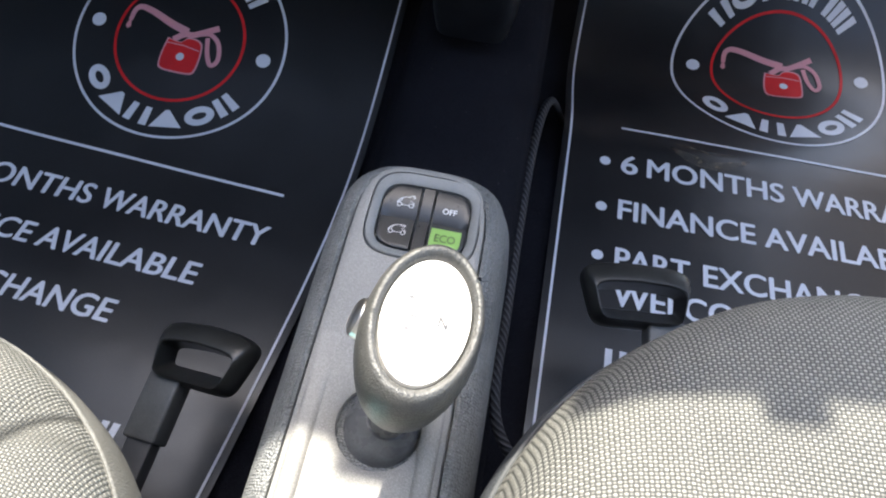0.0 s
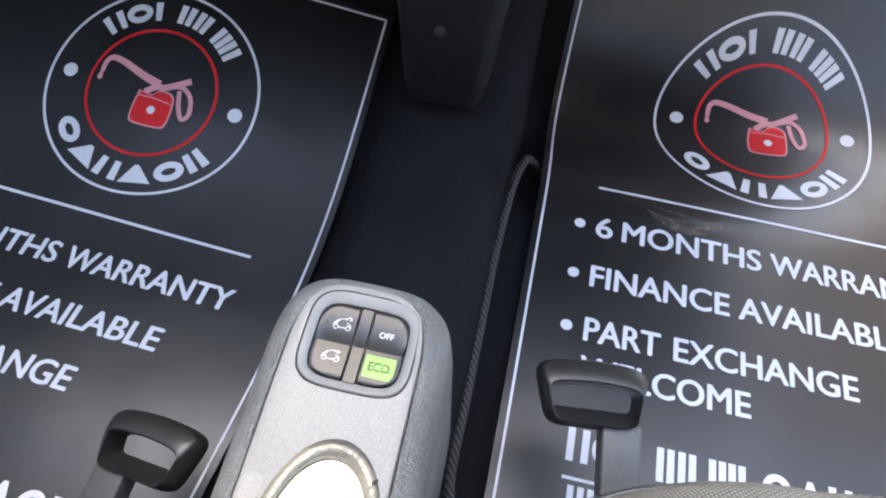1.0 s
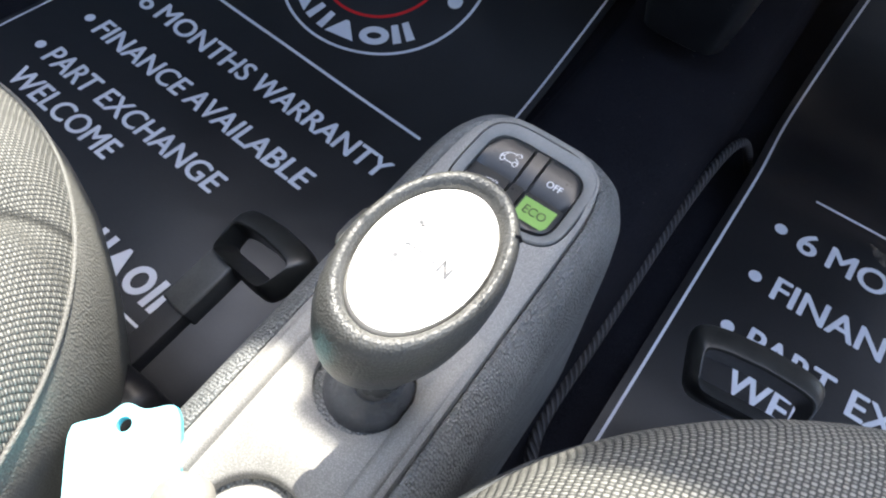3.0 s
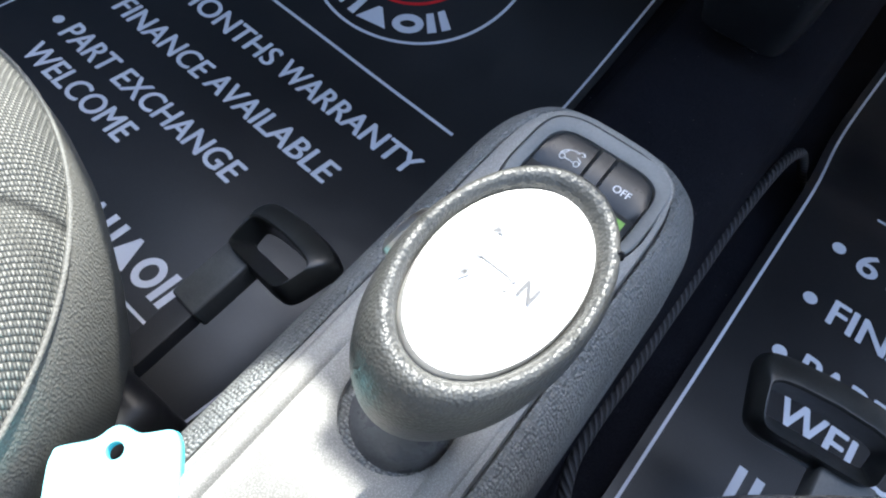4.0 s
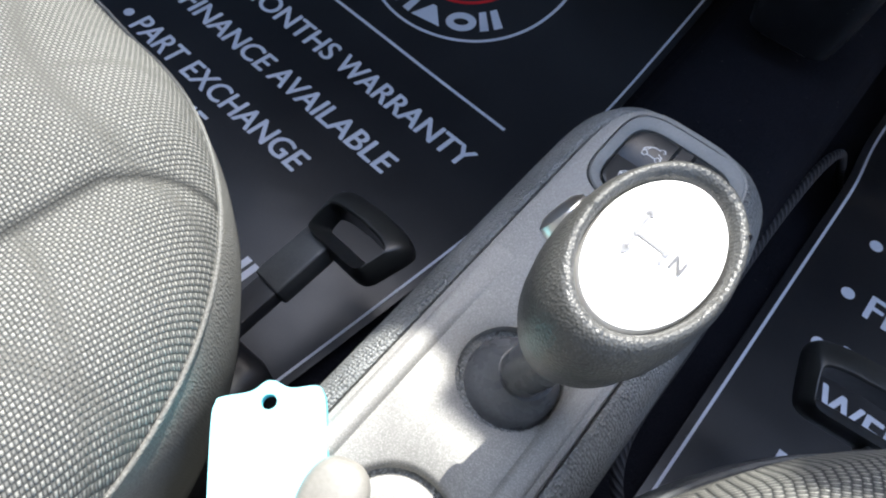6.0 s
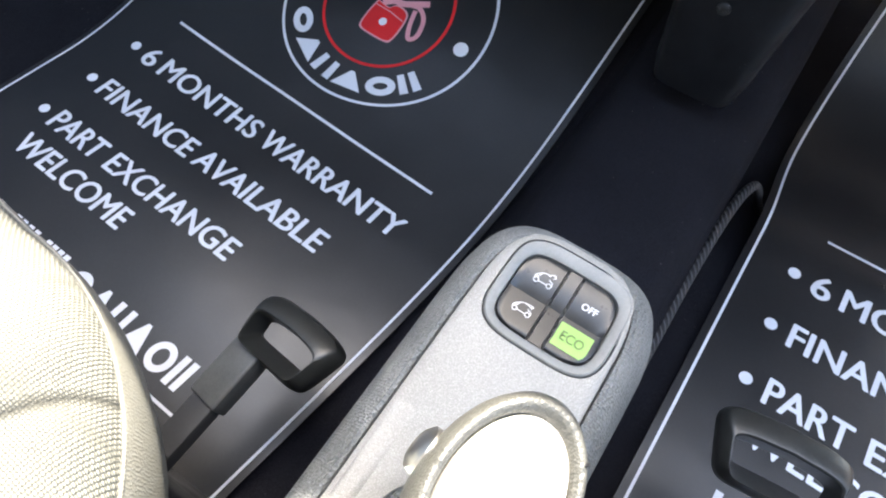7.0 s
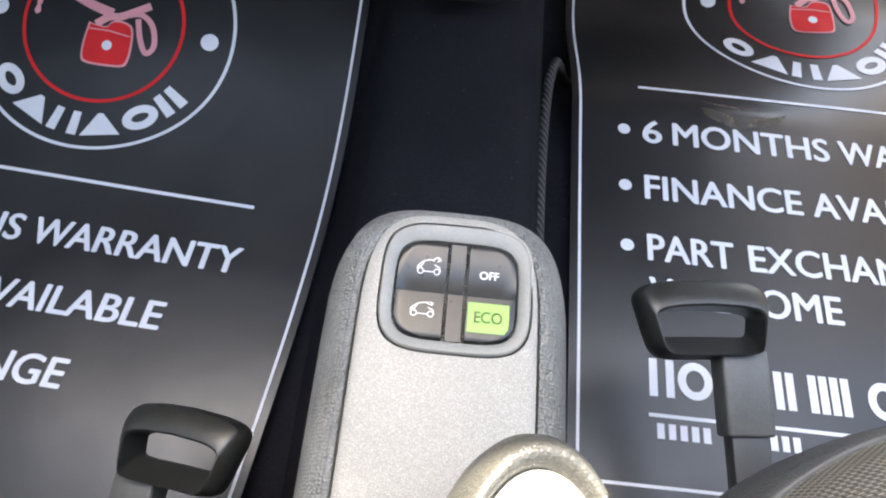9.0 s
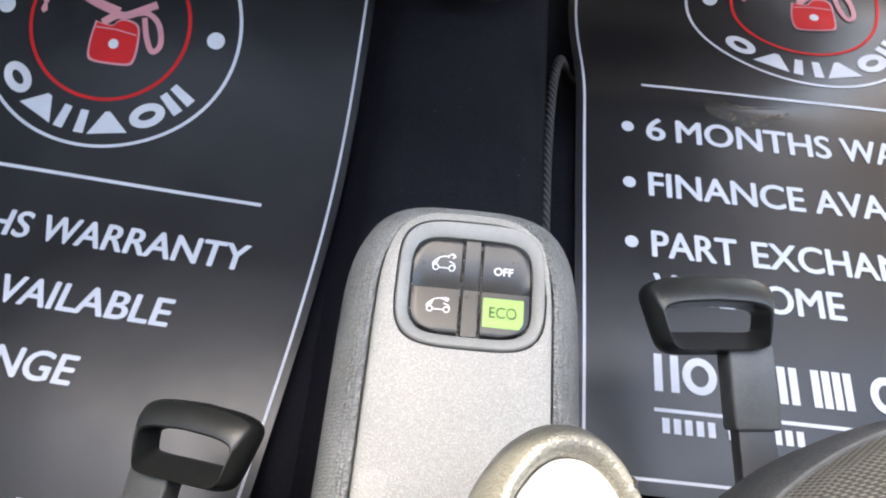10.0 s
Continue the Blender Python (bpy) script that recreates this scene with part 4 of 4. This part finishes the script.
def ignition_key():
    k = thing("ignition_key", "grey key in the ignition with a pale cyan plastic tag", "key", CAR)
    head = squircle(0, 0, 0.0105, 0.0165, 2.6, 40)
    fob = part("fob", prism(head, -0.005, 0.005, 0.0035), GREY, k)
    fob.matrix_local = pose(-0.0118, -0.0705, 0.2435, 8, 0, 20)
    part("blade", box(-0.0035, 0.0035, -0.030, -0.012, -0.0012, 0.0012, 0.0005), CHROME, fob)
    # tag: a plate with a peaked top edge and a round hole
    outline = smooth_line([(-0.0190, -0.034, 0), (-0.0195, 0.0, 0), (-0.0185, 0.0075, 0), (-0.0165, 0.0095, 0), (-0.0065, 0.0105, 0), (-0.0015, 0.0135, 0), (0.0020, 0.0135, 0), (0.0075, 0.0105, 0), (0.0160, 0.0105, 0), (0.0185, 0.0080, 0),
                           (0.0195, 0.0, 0), (0.0190, -0.034, 0), (0.0150, -0.038, 0), (-0.0150, -0.038, 0), (-0.0190, -0.034, 0)], 4)[:-1]
    hole = ellipse(0.0, 0.0058, 0.0026, 0.0026, 24)
    pts = [(p.x * 0.93, p.y * 0.93) for p in outline]

    def plate(z0, z1, grow):
        o = [(x * (1 + grow), y * (1 + grow)) for x, y in pts]
        bm = flat_with_holes(o, (hole,), z1)
        low = flat_with_holes(o, (hole,), z0)
        me = bpy.data.meshes.new("tmp")
        low.to_mesh(me)
        low.free()
        bm.from_mesh(me)
        bpy.data.meshes.remove(me)
        for lp in (o, hole):
            bridge(bm, ring(bm, lp, z0), ring(bm, lp, z1))
        bmesh.ops.remove_doubles(bm, verts=bm.verts, dist=1e-6)
        bmesh.ops.recalc_face_normals(bm, faces=bm.faces)
        return bm
    tag = part("tag", plate(-0.0006, 0.0010, 0.0), TAG, k, "pale cyan glossy plastic tag")
    tag.matrix_local = pose(-0.0472, -0.0621, 0.2345, 0, -2, 46)
    part("tag_back", plate(-0.0022, -0.0008, 0.015), CYAN, tag, "cyan backing")


ignition_key()

# ---------------------------------------------------------------- seats


def cushion_outline(inset, half, front, corner):
    """Plan of a seat cushion around its middle line, front towards +y."""
    h, f = half - inset, front - inset
    r = max(0.03, corner - inset)
    pts = []
    for i in range(29):
        t = math.pi / 2 * i / 28
        pts.append((h - r + r * math.cos(t), f - r + r * math.sin(t)))
    crown = []
    for i in range(1, 12):
        x = (h - r) * (1 - 2 * i / 12)
        crown.append((x, f + 0.010 * (1 - (x / (h - r)) ** 2)))
    left = [(-x, y) for x, y in reversed(pts)]
    rear = -0.42
    side_r = [(h, rear + (f - r - rear) * i / 14) for i in range(14)]
    side_l = [(-x, y) for x, y in reversed(side_r)]
    return side_r + pts + crown + left + side_l


def seat(name, label, x, y, lift, half, front, seam_side, wrap, corner, seam_x, seam_depth):
    m = CAR @ pose(x, y, lift, 0, 0, 0)
    s = thing(name, label, "car seat", m, group="front seats")
    edge_in, edge_z = (0.0002, 0.2130) if wrap else (0.0036, 0.2470)      # where vinyl and fabric meet
    levels = [(edge_in, edge_z)] + ([(0.0012, 0.232), (0.0045, 0.248), (0.0064, 0.2550), (0.0098, 0.2625), (0.0150, 0.2690)] if wrap else [(0.0046, 0.2515), (0.0058, 0.2550), (0.0074, 0.2585), (0.0094, 0.2620), (0.0120, 0.2655), (0.0158, 0.2694)]) + [(0.0220, 0.2740), (0.030, 0.2775), (0.040, 0.2805), (0.050, 0.2825)] + [(0.06 + 0.01 * i, 0.284 + 0.0025 * min(1, i / 6)) for i in range(14)]
    bm = bmesh.new()
    uv = bm.loops.layers.uv.new("UVMap")
    rows = []
    for inset, z in levels:
        rows.append(ring(bm, cushion_outline(inset, half, front, corner), z))
    for a, b in zip(rows, rows[1:]):
        bridge(bm, a, b, False)
    bridge(bm, rows[-1][:len(rows[-1]) // 2], rows[-1][:len(rows[-1]) // 2 - 1:-1] if len(rows[-1]) % 2 == 0 else rows[-1][:len(rows[-1]) // 2:-1], False)
    bmesh.ops.subdivide_edges(bm, edges=bm.edges[:], cuts=2, use_grid_fill=True)
    # a curved seam from the front corner inwards, and soft waves of the padding
    for v in bm.verts:
        off = seam_side * v.co.x - seam_x - (0.05 if wrap else 0.35) * max(0.0, v.co.y + 0.035)
        v.co.z += -seam_depth * math.exp(-(off / (3 * seam_depth)) ** 2) + 0.0035 * noise.noise((v.co.x * 11, v.co.y * 11, 1.0 + x))
    bmesh.ops.recalc_face_normals(bm, faces=bm.faces)
    for f in bm.faces:
        for loop in f.loops:
            z = loop.vert.co.z
            loop[uv].uv = (seam_side * loop.vert.co.x + 0.213 - seam_x + (3.0 if wrap else 0.0), loop.vert.co.y + (0.286 - z) * 0.7)
    part("fabric", bm, FABRIC, s, "light grey woven fabric", 80)
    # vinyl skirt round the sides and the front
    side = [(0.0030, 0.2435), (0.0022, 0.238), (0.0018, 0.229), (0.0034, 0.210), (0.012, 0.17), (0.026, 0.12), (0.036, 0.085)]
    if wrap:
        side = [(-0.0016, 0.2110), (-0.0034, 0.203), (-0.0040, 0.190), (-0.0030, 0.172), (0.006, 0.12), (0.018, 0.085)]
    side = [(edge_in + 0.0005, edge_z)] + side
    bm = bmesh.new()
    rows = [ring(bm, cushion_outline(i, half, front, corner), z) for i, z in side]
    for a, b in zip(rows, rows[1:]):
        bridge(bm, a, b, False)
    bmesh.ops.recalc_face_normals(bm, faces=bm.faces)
    part("skirt", bm, SHADED_VINYL if wrap else VINYL, s, "ribbed vinyl skirt, shade in its colour" if wrap else "grey grained vinyl skirt", 80)
    edge = [Vector((px, py, edge_z)) for px, py in cushion_outline(edge_in - 0.0006, half, front, corner)]
    part("piping", tube(edge, 0.0011 if wrap else 0.0009, 8), PIPING if wrap else VINYL, s, "dark grey piping" if wrap else "")
    part("base", box(-half + 0.03, half - 0.03, -0.42, front - 0.05, -lift, 0.16, 0.01), BLACK, s, "black seat base")
    return s


seat("car_seat", "light grey woven passenger seat cushion with grey vinyl sides", -0.338, -0.004, 0, 0.282, 0.014, 1, False, 0.142, 0.213, 0.0032)
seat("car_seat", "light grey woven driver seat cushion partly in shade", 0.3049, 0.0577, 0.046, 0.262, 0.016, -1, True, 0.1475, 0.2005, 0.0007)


def release_handle(m, outer, label):
    """Seat release: a rounded loop on a flat bar; outer is the side on which the bar sits."""
    h = thing("seat_release_handle", label, "seat handle", m, group="seat release handles")
    bm = bmesh.new()
    n = 48
    rims = []
    for a, b, dx, dy, z, p in ((0.0365, 0.0205, 0, 0, -0.0120, 6), (0.0380, 0.0220, 0, 0, -0.0100, 6), (0.0385, 0.0225, 0, 0, -0.0040, 6), (0.0382, 0.0222, 0, 0, 0.0000, 6), (0.0370, 0.0208, 0, 0, 0.0040, 6), (0.0360, 0.0184, 0.0006, -0.0024, 0.0078, 6),
                               (0.0346, 0.0142, 0.0010, -0.0062, 0.0104, 6), (0.0340, 0.0132, 0.0010, -0.0070, 0.0106, 7), (0.0332, 0.0124, 0.0010, -0.0074, 0.0094, 7), (0.0318, 0.0066, 0.0010, -0.0016, -0.0080, 7), (0.0318, 0.0066, 0.0010, -0.0016, -0.0120, 7)):
        # the front bar bows forward; the loop narrows towards the seat, most on the side away from the bar
        pts = [(x * (1 + (0.13 if x * outer > 0 else 0.15) * (y - 0.006) / 0.022), y + 0.004 * (1 - (x / 0.0375) ** 2) * (1 if y > 0 else 0.15)) for x, y in squircle(outer * dx, dy, a, b, p, n)]
        rims.append(ring(bm, pts, z))
    for a, b in zip(rims, rims[1:] + rims[:1]):
        bridge(bm, a, b)
    bmesh.ops.recalc_face_normals(bm, faces=bm.faces)
    part("loop", bm, HANDLE, h, "", 24)
    x0, x1 = sorted((outer * 0.0070, outer * 0.0350))
    bm = box(x0, x1, -0.066, -0.0165, -0.0125, 0.0050, 0.0022)
    part("sleeve", bm, SATIN, h)
    bar = box(x0 + 0.0030, x1 - 0.0030, -0.16, -0.055, -0.010, 0.0015, 0.0008)
    part("bar", bar, STEEL, h, "flat dark steel bar")


release_handle(pose(-0.1404, 0.1790, 0.0940, 10, -14, -12.5) @ Matrix.Scale(0.89, 4), -1, "black plastic seat release handle in front of the passenger seat")
release_handle(pose(0.1436, 0.2482, 0.1235, 12, 0, 1.0) @ Matrix.Scale(0.93, 4), 1, "black plastic seat release handle in front of the driver seat")


def shade_frame():
    # unseen rail and blocks, added to cast the shade on console and driver seat
    f = thing("shade_frame", "unseen grey frame added to shade console and driver seat", "window frame", CAR, kind="structure")
    part("shade_rail", box(-0.66, 0.66, 0.515, 0.73, 0.985, 1.02, 0.012), DASH, f)
    for sx in (-1, 1):
        part("pillar", tube([(sx * 0.65, 0.62, 1.0), (sx * 0.68, 0.86, 0.55)], 0.028, 12), DASH, f)
    part("seat_shade", box(-0.068, 0.45, 0.459, 0.513, 0.985, 1.0, 0.006), DASH, f)
    part("console_shade", box(-0.165, -0.070, 0.490, 0.5145, 0.987, 1.0, 0.005), DASH, f)
    part("notch_shade", box(-0.010, 0.009, 0.449, 0.4585, 0.987, 0.998, 0.002), DASH, f)


shade_frame()
